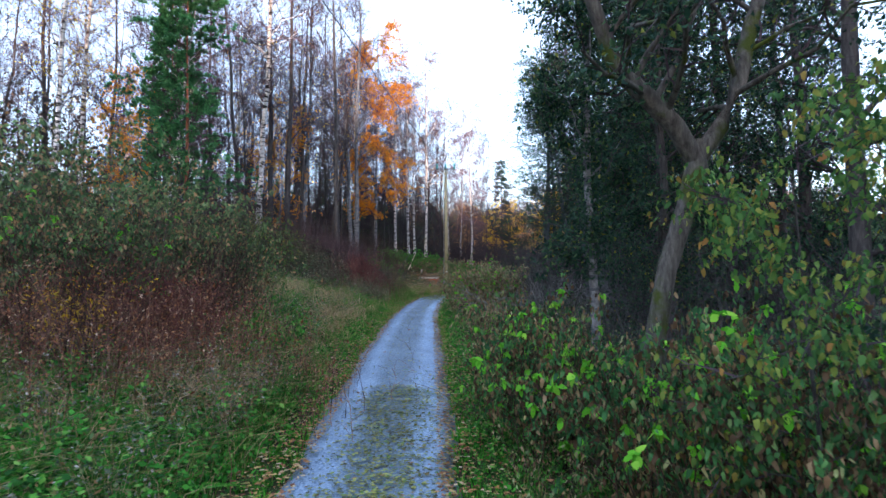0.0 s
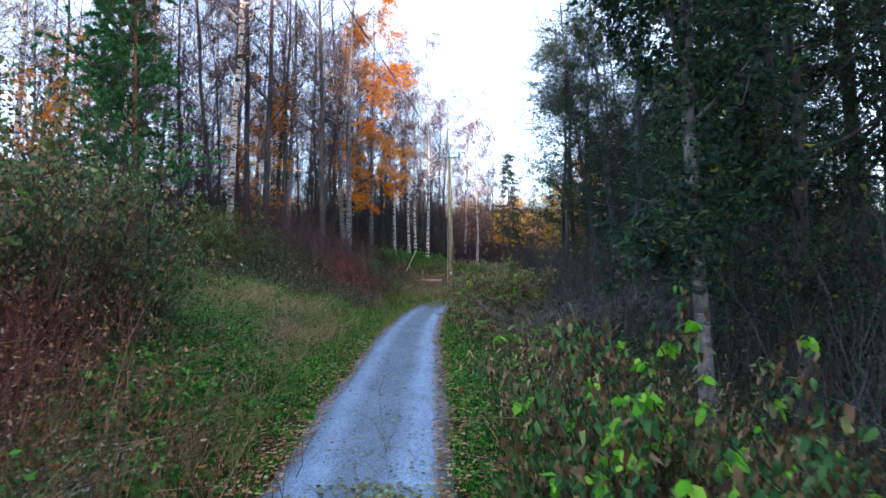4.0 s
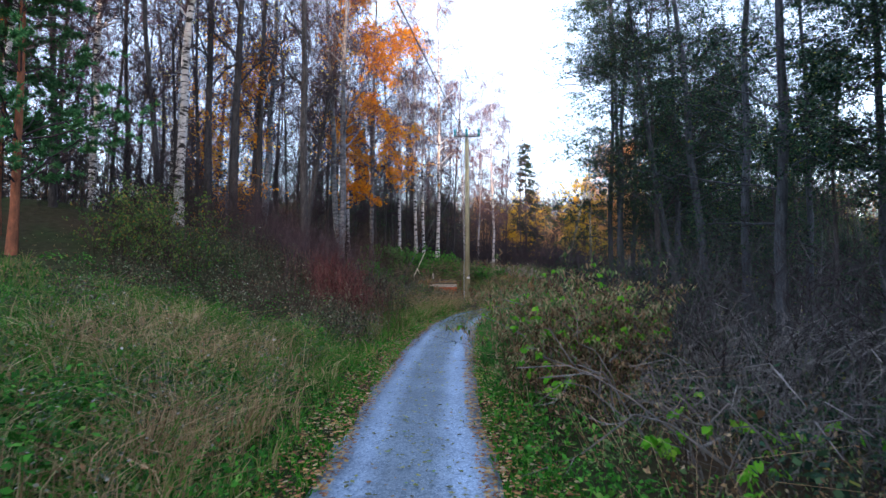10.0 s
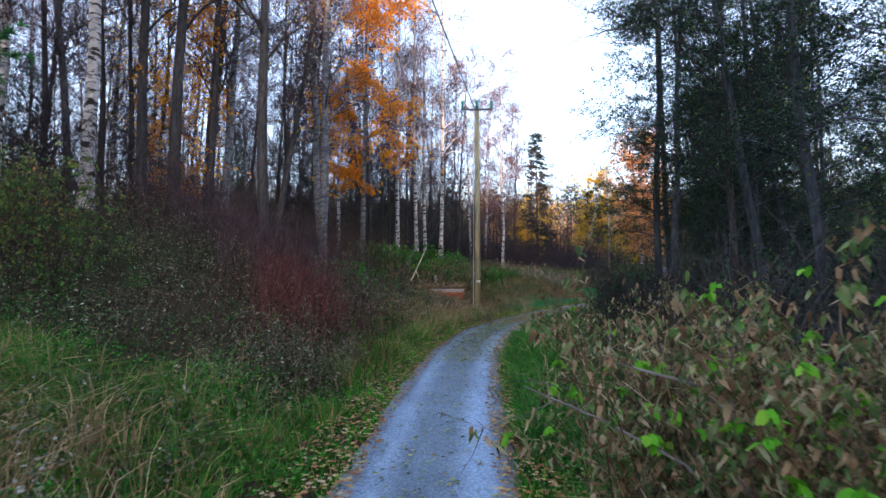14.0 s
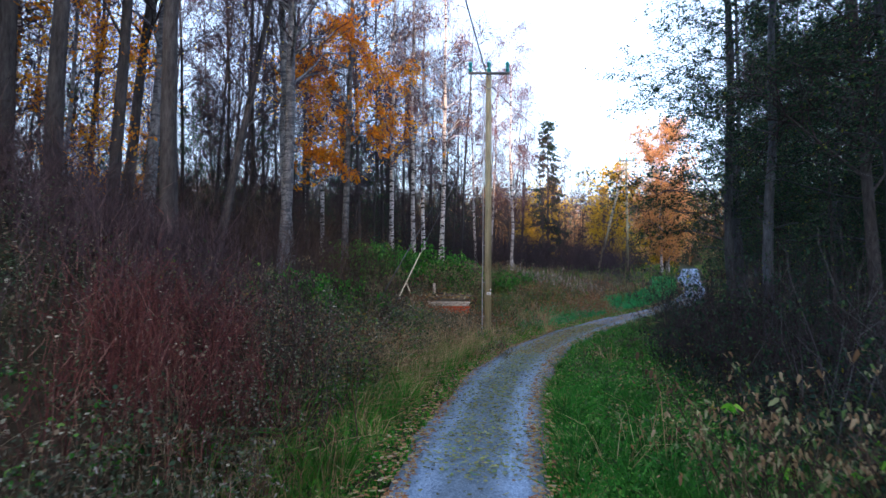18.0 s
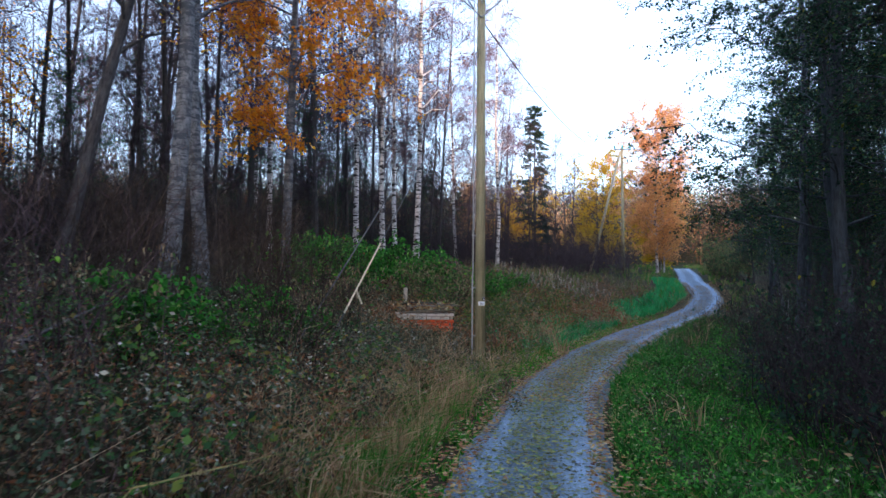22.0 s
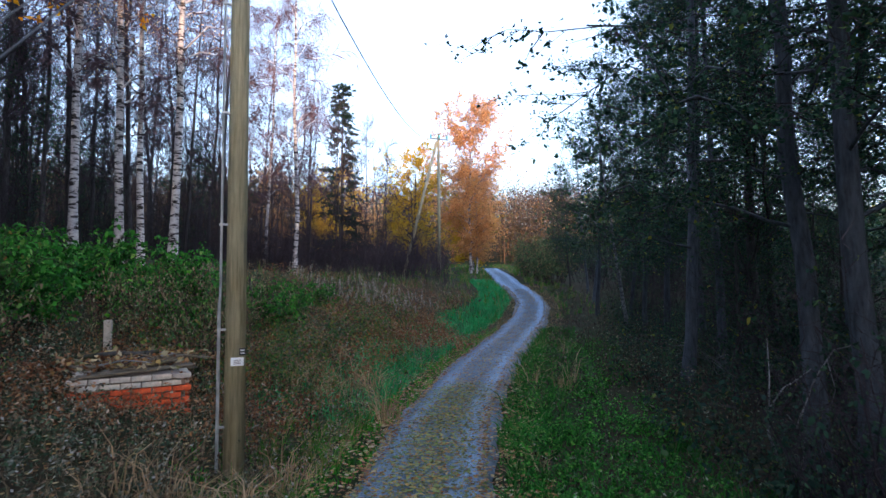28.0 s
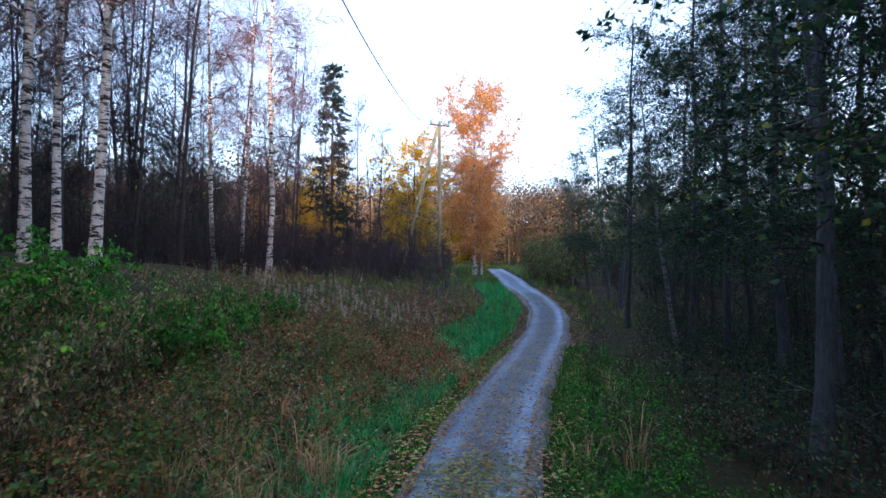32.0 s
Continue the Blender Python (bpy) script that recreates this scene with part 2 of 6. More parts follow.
def leafy(name, stops, through=0.3, rough=0.6, blotch=0.45, patch=1.1):
    """Leaves, blades or needles: each island takes its own colour from the stops."""
    m, nt, p = material(name)
    geo = nt.nodes.new("ShaderNodeNewGeometry")
    c = ramp(nt, stops, geo.outputs["Random Per Island"])
    n = noise_of(nt, patch, 3, coord="Object")
    c = mix(nt, "MULTIPLY", blotch, c, ramp(nt, [(0.3, (0.3, 0.3, 0.3)), (0.7, (1.4, 1.4, 1.4))], n))
    nt.links.new(c, p.inputs["Base Color"])
    p.inputs["Roughness"].default_value = rough
    p.inputs["Specular IOR Level"].default_value = 0.12
    if through:
        t = nt.nodes.new("ShaderNodeBsdfTranslucent")
        nt.links.new(c, t.inputs[0])
        x = node(nt, "ShaderNodeMixShader", Fac=through)
        nt.links.new(p.outputs[0], x.inputs[1])
        nt.links.new(t.outputs[0], x.inputs[2])
        nt.links.new(x.outputs[0], nt.nodes["Material Output"].inputs[0])
    return m


def barky(name, dark, light, stretch=(6, 6, 1.2), scale=3.0, spots=None, moss=None):
    m, nt, p = material(name)
    n1 = noise_of(nt, scale, 6, stretch, rough=0.7)
    n2 = noise_of(nt, 0.8, 3)
    info = nt.nodes.new("ShaderNodeObjectInfo")
    c = ramp(nt, [(0.3, dark), (0.7, light)], n1)
    c = mix(nt, "MULTIPLY", 0.5, c, ramp(nt, [(0.3, (0.55, 0.55, 0.55)), (0.7, (1.25, 1.25, 1.25))], n2))
    c = mix(nt, "MULTIPLY", 0.5, c, ramp(nt, [(0.0, (0.6, 0.58, 0.56)), (1.0, (1.2, 1.2, 1.2))], info.outputs["Random"]))
    if spots:
        s = noise_of(nt, 1.5, 5, (2.0, 2.0, 7), rough=0.7)
        c = mix(nt, "MIX", ramp(nt, [(0.50, (0, 0, 0)), (0.56, (1, 1, 1))], s), c, spots)
    if moss:
        s = noise_of(nt, 1.6, 5)
        c = mix(nt, "MIX", ramp(nt, [(0.5, (0, 0, 0)), (0.6, (1, 1, 1))], s), c, moss)
    nt.links.new(c, p.inputs["Base Color"])
    p.inputs["Roughness"].default_value = 0.95
    p.inputs["Specular IOR Level"].default_value = 0.12
    bump(nt, p, n1, 0.7, 0.03)
    return m


def plain(name, c, rough=0.6, metal=0.0, vary=0.25, scale=8.0):
    m, nt, p = material(name)
    n = noise_of(nt, scale, 5)
    k = ramp(nt, [(0.3, (1 - vary,) * 3), (0.7, (1 + vary,) * 3)], n)
    nt.links.new(mix(nt, "MULTIPLY", 1.0, c, k), p.inputs["Base Color"])
    p.inputs["Roughness"].default_value, p.inputs["Metallic"].default_value = rough, metal
    bump(nt, p, n, 0.15, 0.01)
    return m


BARK = barky("alder_bark", (0.026, 0.024, 0.025), (0.108, 0.100, 0.098))
BARK_SHADE = barky("shaded_bark", (0.028, 0.034, 0.042), (0.115, 0.13, 0.15))
TWIG_ASH = barky("ashen_twig", (0.045, 0.046, 0.05), (0.17, 0.172, 0.18), (1, 1, 1), 5)
BARK_GREY = barky("grey_bark", (0.06, 0.062, 0.068), (0.34, 0.345, 0.36), (4, 4, 2.2), 3.0, spots=(0.075, 0.08, 0.09))
BARK_BIRCH = barky("birch_bark", (0.42, 0.38, 0.36), (0.78, 0.75, 0.73), (3, 3, 3), 3.0, spots=(0.035, 0.03, 0.028))
BARK_PINE = barky("pine_bark", (0.10, 0.05, 0.035), (0.36, 0.14, 0.075), (5, 5, 1.5))
BARK_MOSS = barky("mossy_bark", (0.022, 0.02, 0.018), (0.13, 0.125, 0.112), moss=(0.045, 0.06, 0.012))
TWIG = barky("twig_bark", (0.028, 0.022, 0.026), (0.10, 0.078, 0.09), (1, 1, 1), 5)
# TWIG darkened further: shade under the trees is put into its colour
TWIG_SHADE = barky("shaded_twig", (0.017, 0.014, 0.016), (0.066, 0.054, 0.060), (1, 1, 1), 5)
TWIG_BIRCH = barky("birch_twig", (0.06, 0.034, 0.038), (0.22, 0.135, 0.145), (1, 1, 1), 5)
TWIG_GREY = barky("dead_twig", (0.09, 0.088, 0.086), (0.33, 0.325, 0.32), (1, 1, 1), 5)
STEM_RED = leafy("red_stem", [(0, (0.045, 0.015, 0.015)), (0.6, (0.125, 0.038, 0.036)), (0.9, (0.22, 0.08, 0.065)), (1, (0.32, 0.20, 0.16))], 0, 0.6)
TWIG_PLUM = leafy("plum_whip", [(0, (0.030, 0.019, 0.022)), (0.7, (0.085, 0.055, 0.060)), (1, (0.17, 0.12, 0.12))], 0, 0.7)
TWIG_RUST = leafy("rusty_stalk", [(0, (0.05, 0.027, 0.021)), (0.6, (0.16, 0.078, 0.056)), (1, (0.33, 0.20, 0.14))], 0, 0.7)
STEM_BROWN = leafy("brown_stem", [(0, (0.022, 0.015, 0.012)), (0.6, (0.062, 0.042, 0.031)), (1, (0.15, 0.11, 0.08))], 0, 0.7)
LEAF_ORANGE = leafy("orange_leaf", [(0, (0.62, 0.17, 0.006)), (0.5, (0.86, 0.32, 0.008)), (1, (0.90, 0.46, 0.015))], 0.6, blotch=0.2)
LEAF_RUST = leafy("rust_leaf", [(0, (0.64, 0.29, 0.11)), (0.5, (0.82, 0.44, 0.17)), (1, (0.86, 0.58, 0.22))], 0.55, blotch=0.25)
LEAF_YELLOW = leafy("yellow_leaf", [(0, (0.52, 0.30, 0.01)), (0.5, (0.74, 0.49, 0.02)), (1, (0.58, 0.50, 0.05))], 0.5, blotch=0.25)
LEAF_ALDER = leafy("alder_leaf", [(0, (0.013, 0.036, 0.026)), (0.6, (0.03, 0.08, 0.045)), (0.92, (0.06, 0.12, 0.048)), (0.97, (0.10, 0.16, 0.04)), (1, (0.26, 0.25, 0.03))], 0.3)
LEAF_MIXED = leafy("withering_leaf", [(0, (0.03, 0.02, 0.012)), (0.3, (0.13, 0.08, 0.04)), (0.42, (0.30, 0.21, 0.11)), (0.48, (0.02, 0.08, 0.03)), (0.8, (0.06, 0.18, 0.055)), (0.95, (0.12, 0.27, 0.08)), (1, (0.36, 0.32, 0.14))], 0.25)
LEAF_CURLED = leafy("curled_leaf", [(0, (0.07, 0.045, 0.027)), (0.3, (0.28, 0.185, 0.10)), (0.55, (0.50, 0.40, 0.25)), (0.6, (0.05, 0.11, 0.035)), (0.86, (0.15, 0.26, 0.08)), (1, (0.48, 0.47, 0.28))], 0.35)
LEAF_DULL = leafy("dull_green_leaf", [(0, (0.035, 0.065, 0.028)), (0.45, (0.09, 0.17, 0.06)), (0.78, (0.20, 0.28, 0.11)), (0.86, (0.30, 0.16, 0.07)), (1, (0.44, 0.31, 0.16))], 0.3)
LEAF_BRIGHT = leafy("bright_leaf", [(0, (0.08, 0.34, 0.015)), (0.6, (0.16, 0.50, 0.03)), (1, (0.30, 0.58, 0.06))], 0.4, blotch=0.1)
LEAF_GREEN = leafy("bramble_leaf", [(0, (0.010, 0.055, 0.008)), (0.5, (0.038, 0.19, 0.020)), (0.85, (0.085, 0.33, 0.035)), (1, (0.22, 0.42, 0.08))], 0.3)
LEAF_BRUSH = leafy("brush_leaf", [(0, (0.022, 0.015, 0.011)), (0.22, (0.12, 0.075, 0.045)), (0.38, (0.29, 0.215, 0.14)), (0.43, (0.022, 0.045, 0.024)), (0.75, (0.07, 0.12, 0.06)), (0.92, (0.17, 0.23, 0.12)), (1, (0.46, 0.44, 0.34))], 0.3)
NEEDLE = leafy("needles", [(0, (0.025, 0.10, 0.035)), (0.6, (0.06, 0.22, 0.075)), (1, (0.15, 0.36, 0.12))], 0.3)
NEEDLE_DARK = leafy("spruce_needles", [(0, (0.010, 0.026, 0.02)), (0.6, (0.017, 0.046, 0.032)), (1, (0.034, 0.07, 0.045))], 0.1)
GRASS_GREEN = leafy("green_grass", [(0, (0.018, 0.12, 0.010)), (0.5, (0.055, 0.33, 0.022)), (0.9, (0.12, 0.45, 0.035)), (1, (0.36, 0.30, 0.10))], 0.35, 0.5, 0.6, 2.2)
GRASS_TAN = leafy("dry_grass", [(0, (0.26, 0.16, 0.085)), (0.5, (0.50, 0.34, 0.19)), (0.85, (0.66, 0.49, 0.31)), (1, (0.15, 0.20, 0.06))], 0.35, 0.5, 0.6, 2.2)
GRASS_MIX = leafy("meadow_grass", [(0, (0.03, 0.15, 0.014)), (0.5, (0.08, 0.26, 0.028)), (0.74, (0.24, 0.23, 0.075)), (1, (0.48, 0.35, 0.20))], 0.35, 0.5, 0.75, 1.1)
STEM_STRAW = leafy("straw_stem", [(0, (0.07, 0.042, 0.03)), (0.5, (0.19, 0.135, 0.075)), (0.88, (0.36, 0.285, 0.175)), (1, (0.55, 0.47, 0.33))], 0.1, 0.7)
LEAF_GREY = leafy("grey_green_leaf", [(0, (0.035, 0.055, 0.03)), (0.5, (0.10, 0.13, 0.08)), (0.85, (0.24, 0.23, 0.18)), (1, (0.50, 0.48, 0.43))], 0.2)
GRASS_TEAL = leafy("lush_grass", [(0, (0.02, 0.19, 0.055)), (0.6, (0.05, 0.43, 0.13)), (1, (0.14, 0.56, 0.20))], 0.3, 0.5, 0.6, 2.0)
GRASS_DEEP = leafy("shade_grass", [(0, (0.016, 0.085, 0.012)), (0.55, (0.038, 0.205, 0.026)), (0.9, (0.08, 0.30, 0.04)), (1, (0.30, 0.24, 0.13))], 0.25, 0.5, 0.75, 1.6)
LITTER = leafy("fallen_leaf", [(0, (0.11, 0.05, 0.03)), (0.4, (0.32, 0.15, 0.06)), (0.7, (0.44, 0.32, 0.11)), (0.9, (0.48, 0.40, 0.26)), (1, (0.18, 0.22, 0.07))], 0.15)
LITTER_BRIGHT = leafy("rusty_leaf", [(0, (0.12, 0.06, 0.03)), (0.4, (0.34, 0.16, 0.05)), (0.7, (0.48, 0.34, 0.11)), (1, (0.20, 0.22, 0.06))], 0.15)
LEAF_BROWN = leafy("dead_fern", [(0, (0.12, 0.045, 0.02)), (0.5, (0.30, 0.125, 0.05)), (0.85, (0.46, 0.25, 0.11)), (1, (0.58, 0.47, 0.34))], 0.25)
LEAF_FAR = leafy("far_twigs", [(0, (0.06, 0.05, 0.045)), (0.6, (0.11, 0.085, 0.065)), (0.85, (0.20, 0.11, 0.05)), (1, (0.09, 0.11, 0.055))], 0.2)
FLUFF = leafy("seed_fluff", [(0, (0.30, 0.25, 0.20)), (1, (0.58, 0.50, 0.43))], 0.3)
LEAF_MAPLE = leafy("turning_leaf", [(0, (0.04, 0.11, 0.035)), (0.55, (0.09, 0.20, 0.045)), (0.88, (0.22, 0.27, 0.05)), (1, (0.34, 0.17, 0.05))], 0.45)
LITTER_ROAD = leafy("road_leaf", [(0, (0.05, 0.05, 0.025)), (0.35, (0.15, 0.18, 0.055)), (0.7, (0.34, 0.36, 0.11)), (0.85, (0.10, 0.22, 0.06)), (1, (0.24, 0.14, 0.06))], 0.15)


def ground_material():
    m, nt, p = material("soil_and_turf")
    n1 = noise_of(nt, 0.35, 4)
    n2 = noise_of(nt, 6.0, 6)
    c = ramp(nt, [(0.35, (0.022, 0.045, 0.012)), (0.5, (0.034, 0.036, 0.017)), (0.65, (0.046, 0.034, 0.021))], n1)
    c = mix(nt, "MULTIPLY", 0.8, c, ramp(nt, [(0.3, (0.5, 0.5, 0.5)), (0.7, (1.5, 1.5, 1.5))], n2))
    nt.links.new(c, p.inputs["Base Color"])
    p.inputs["Roughness"].default_value = 0.95
    p.inputs["Specular IOR Level"].default_value = 0.1
    bump(nt, p, n2, 0.5, 0.04)
    return m


def gravel_material():
    """Grey gravel; paler, packed wheel tracks, a looser and mossier middle and edges."""
    m, nt, p = material("gravel")
    uv = nt.nodes.new("ShaderNodeUVMap")
    sep = nt.nodes.new("ShaderNodeSeparateXYZ")
    nt.links.new(uv.outputs[0], sep.inputs[0])
    wob = noise_of(nt, 0.5, 3)
    add = nt.nodes.new("ShaderNodeMath")
    add.operation = "MULTIPLY_ADD"
    add.inputs[1].default_value = 0.10
    nt.links.new(wob, add.inputs[0])
    nt.links.new(sep.outputs[0], add.inputs[2])
    track = ramp(nt, [(0.05, (0.55, 0.52, 0.44)), (0.15, (1.0, 1.0, 1.0)), (0.30, (1.12, 1.12, 1.12)), (0.42, (0.72, 0.72, 0.68)), (0.66, (0.74, 0.74, 0.70)), (0.80, (1.35, 1.35, 1.36)), (0.92, (1.2, 1.2, 1.2)), (1.0, (0.6, 0.56, 0.48))], add.outputs[0])
    v = node(nt, "ShaderNodeTexVoronoi", Scale=55.0)
    tc = nt.nodes.new("ShaderNodeTexCoord")
    nt.links.new(tc.outputs["Object"], v.inputs["Vector"])
    stones = ramp(nt, [(0.0, (0.085, 0.14, 0.215)), (1.0, (0.26, 0.365, 0.50))], v.outputs["Color"])
    big = ramp(nt, [(0.3, (0.8, 0.8, 0.8)), (0.7, (1.15, 1.15, 1.15))], noise_of(nt, 1.3, 5))
    c = mix(nt, "MULTIPLY", 1.0, mix(nt, "MULTIPLY", 1.0, stones, track), big)
    nt.links.new(c, p.inputs["Base Color"])
    p.inputs["Roughness"].default_value = 0.85
    bump(nt, p, v.outputs["Distance"], 0.5, 0.012)
    return m


GROUND, GRAVEL = ground_material(), gravel_material()
POLE_WOOD = barky("pole_wood", (0.20, 0.185, 0.11), (0.46, 0.42, 0.275), (9, 9, 0.5), 4)
DARK_STEEL = plain("dull_steel", (0.10, 0.105, 0.11), 0.6, 0.3)
STEEL = plain("galvanised_steel", (0.42, 0.44, 0.45), 0.5, 0.6)
TEAL = plain("teal_glazed_insulator", (0.02, 0.26, 0.28), 0.3)
DARK = plain("black_rubber", (0.02, 0.02, 0.022), 0.5)
WHITE = plain("white_plate", (0.75, 0.78, 0.8), 0.5, vary=0.06)
BRICK = plain("red_brick", (0.62, 0.105, 0.03), 0.85, vary=0.5, scale=14)
MORTAR = plain("mortar", (0.30, 0.25, 0.21), 0.95)
PALE_BRICK = plain("pale_brick", (0.55, 0.50, 0.42), 0.9, vary=0.3, scale=14)
CONCRETE = plain("concrete", (0.42, 0.38, 0.31), 0.9)
BOARD = barky("weathered_board", (0.06, 0.05, 0.035), (0.28, 0.24, 0.18), (1, 12, 12), 2)
PALE_WOOD = barky("peeled_pole", (0.42, 0.36, 0.24), (0.70, 0.62, 0.45), (6, 6, 1), 3)

# ---- the ground and the road ----
def axis(lo, hi, step, reach):
    a = list(np.arange(lo, hi + 0.001, step))
    s, x, y = step, lo, hi
    while x > -reach:
        s *= 1.35
        x -= s
        a.insert(0, x)
    s = step
    while y < reach:
        s *= 1.35
        y += s
        a.append(y)
    return np.array(a)


gx, gy = axis(-16, 30, 0.4, 2500), axis(-4, 95, 0.4, 2500)
X, Y = np.meshgrid(gx, gy)
Z = land(X, Y)
Z -= 0.10 * np.clip((half_w(Y) + 0.1 - np.abs(across(X, Y))) / 0.25, 0, 1)
nx, ny = len(gx), len(gy)
i = (np.arange(ny - 1)[:, None] * nx + np.arange(nx - 1)[None]).ravel()
ground = piece("ground", [(np.stack([X, Y, Z], -1), np.stack([i, i + 1, i + nx + 1, i + nx], -1))], GROUND, smooth=True)
tagged(ground, "dark soil and turf rising to a wooded bank", "ground", kind="structure")


def crown_at(u):
    """The road's height across: a low crown, two ruts, edges that sink into the verge."""
    u = np.abs(u)
    return 0.03 - 0.035 * np.exp(-((u - 0.6) / 0.18) ** 2) - 0.09 * np.clip((u - 0.86) / 0.14, 0, 1)


def ribbon_road():
    ys = np.concatenate([np.arange(-30, 90, 0.4), np.arange(90, 150, 2.0)])
    us = np.linspace(-1, 1, 15)
    dx = road_x(ys + 0.5) - road_x(ys - 0.5)
    n = np.stack([1 / np.sqrt(1 + dx * dx), -dx / np.sqrt(1 + dx * dx)], -1)
    ragged = 1 + 0.05 * np.sin(ys * 1.7) + 0.04 * np.sin(ys * 4.3 + 1)
    px = road_x(ys)[:, None] + n[:, :1] * us[None] * (half_w(ys) * ragged)[:, None]
    py = ys[:, None] + n[:, 1:] * us[None] * (half_w(ys) * ragged)[:, None]
    crown = crown_at(us)
    pz = road_z(ys)[:, None] + crown[None]
    m, k = len(ys), len(us)
    i = (np.arange(m - 1)[:, None] * k + np.arange(k - 1)[None]).ravel()
    ob = piece("road", [(np.stack([px, py, pz], -1), np.stack([i, i + 1, i + k + 1, i + k], -1))], GRAVEL, smooth=True)
    uv = ob.data.uv_layers.new(name="UVMap")
    vi = np.empty(len(ob.data.loops), np.int32)
    ob.data.loops.foreach_get("vertex_index", vi)
    u = np.tile((us + 1) / 2, m)
    v = np.repeat(ys, k)
    uv.data.foreach_set("uv", np.stack([u[vi], v[vi]], -1).astype(np.float32).ravel())
    return tagged(ob, "narrow gravel track with two pale wheel ruts", "road", kind="structure")


ribbon_road()

def left_of(lo, hi):
    return lambda x, y: -hi < float(across(x, y)) + HALF < -lo


def right_of(lo, hi):
    return lambda x, y: lo < float(across(x, y)) - HALF < hi


# ---- trees ----
def crown_shape(t):
    return np.sin(np.clip((t - 0.15) / 0.9, 0.02, 1) * np.pi) ** 0.6


def cone_shape(t):
    return np.clip(1.04 - t, 0.04, 0.9)


def trunk_path(h, lean, rng, n=12, kink=0.02):
    s = np.linspace(0, 1, n)
    bend = rng.normal(size=2) * lean
    P = np.zeros((1, n, 3))
    P[0, :, 0] = bend[0] * s ** 1.5 * h + np.cumsum(rng.normal(size=n) * kink) * h * 0.15
    P[0, :, 1] = bend[1] * s ** 1.5 * h + np.cumsum(rng.normal(size=n) * kink) * h * 0.15
    P[0] -= P[0, 0]
    P[0, :, 2] = s * h - 0.25
    return P


def flare(r, n, tip=0.18):
    s = np.linspace(0, 1, n)
    R = r * (1 - (1 - tip) * s)
    R[0] *= 1.35
    return R[None]


def limbs_of(top, L, R, mat):
    for k in range(len(L)):
        piece("limb", [tubes(L[k:k + 1], R[k:k + 1], 4)], mat, top)


def broadleaf(name, seed, h, r, bark, twig, start=0.35, limbs=26, limb_len=3.0, angle=45, lift=0.35, droop=0.0, subs=6, twigs=5, twig_len=0.5,
              leaf=None, leaves=0, leaf_size=0.09, leaf_from=0.0, lean=0.03, hang=0.4, twig_w=0.008, label="", category="tree", sub_len=None, split=True):
    """A tree: trunk, limbs, a net of twigs, and leaves where it has kept them."""
    rng = np.random.default_rng(seed)
    top = new(name)
    tagged(top, label, category)
    T = trunk_path(h, lean, rng)
    TR = flare(r, 12)
    piece("trunk", [tubes(T, TR, 8)], bark, top, smooth=True)
    L1, R1 = sprout(T, TR, limbs, start, 0.99, limb_len, angle, rng, 5, lift, droop, 0.06, 0.42, crown_shape)
    R1 = np.maximum(R1, 0.006)
    L2, R2 = sprout(L1, R1, subs, 0.2, 1.0, sub_len or limb_len * 0.38, 42, rng, 4, lift * 0.5, droop * 1.2, 0.08, 0.55)
    if split:
        limbs_of(top, L1, R1, bark)
    else:
        piece("limb", [tubes(L1, R1, 3)], bark, top)["kind"] = "stuff"
    L3, R3 = sprout(L2, R2, twigs, 0.15, 1.0, twig_len, 40, rng, 3, lift * 0.4, droop * 1.6, 0.1, 0.7)
    piece("twig", [ribbons(L2, np.maximum(R2[:, 0], twig_w * 1.6), rng), ribbons(L3, np.full(len(L3), twig_w), rng)], twig, top)["kind"] = "stuff"
    if leaf and leaves:
        P = L3.reshape(-1, 3)
        if leaf_from > 0:
            P = P[P[:, 2] > leaf_from * h]
        P = P[rng.integers(0, len(P), leaves)] + rng.normal(size=(leaves, 3)) * 0.05
        piece("foliage", [leaf_blades(P, leaf_size, rng, hang, full=h < 6)], leaf, top)["kind"] = "stuff"
    return top


def pine_shape(t):
    return np.clip(1.25 - t, 0.12, 0.95) * np.clip((t - 0.02) * 5, 0.4, 1)


def conifer(name, seed, h, r, bark, start, width, whorls, tufts, label, needle_len=0.16, spruce=False):
    rng = np.random.default_rng(seed)
    top = new(name)
    tagged(top, label, "tree")
    T = trunk_path(h, 0.01, rng, kink=0.008)
    TR = flare(r, 12, 0.1)
    piece("trunk", [tubes(T, TR, 8)], bark, top, smooth=True)
    L1, R1 = sprout(T, TR, whorls * 5, start, 0.99, width, 80 if spruce else 65, rng, 5, -0.05 if spruce else 0.12, 0.25 if spruce else -0.12, 0.03, 0.3, cone_shape if spruce else pine_shape, levels=0 if spruce else 9)
    limbs_of(top, L1, R1, bark if spruce else TWIG)
    L2, R2 = sprout(L1, R1, 9, 0.2, 1.0, width * 0.28, 50, rng, 3, 0.05, 0.15 if spruce else 0.05, 0.05, 0.6, flat=0.4)
    piece("twig", [ribbons(L2, R2[:, 0] * 1.1, rng)], TWIG, top)["kind"] = "stuff"
    t = rng.uniform(0.1 if spruce else 0.35, 1, (len(L2), tufts))
    p, d = along(L2, t)
    p, d = p.reshape(-1, 3), d.reshape(-1, 3)
    k = 9
    p, d = np.repeat(p, k, 0), np.repeat(d, k, 0)
    v = unit(d * 0.8 + rng.normal(size=d.shape) * 0.6) * needle_len * rng.uniform(0.7, 1.2, (len(d), 1))
    piece("needles", [ribbons(np.stack([p, p + v], 1), np.full(len(p), 0.019), rng)], NEEDLE_DARK if spruce else NEEDLE, top)["kind"] = "stuff"
    return top


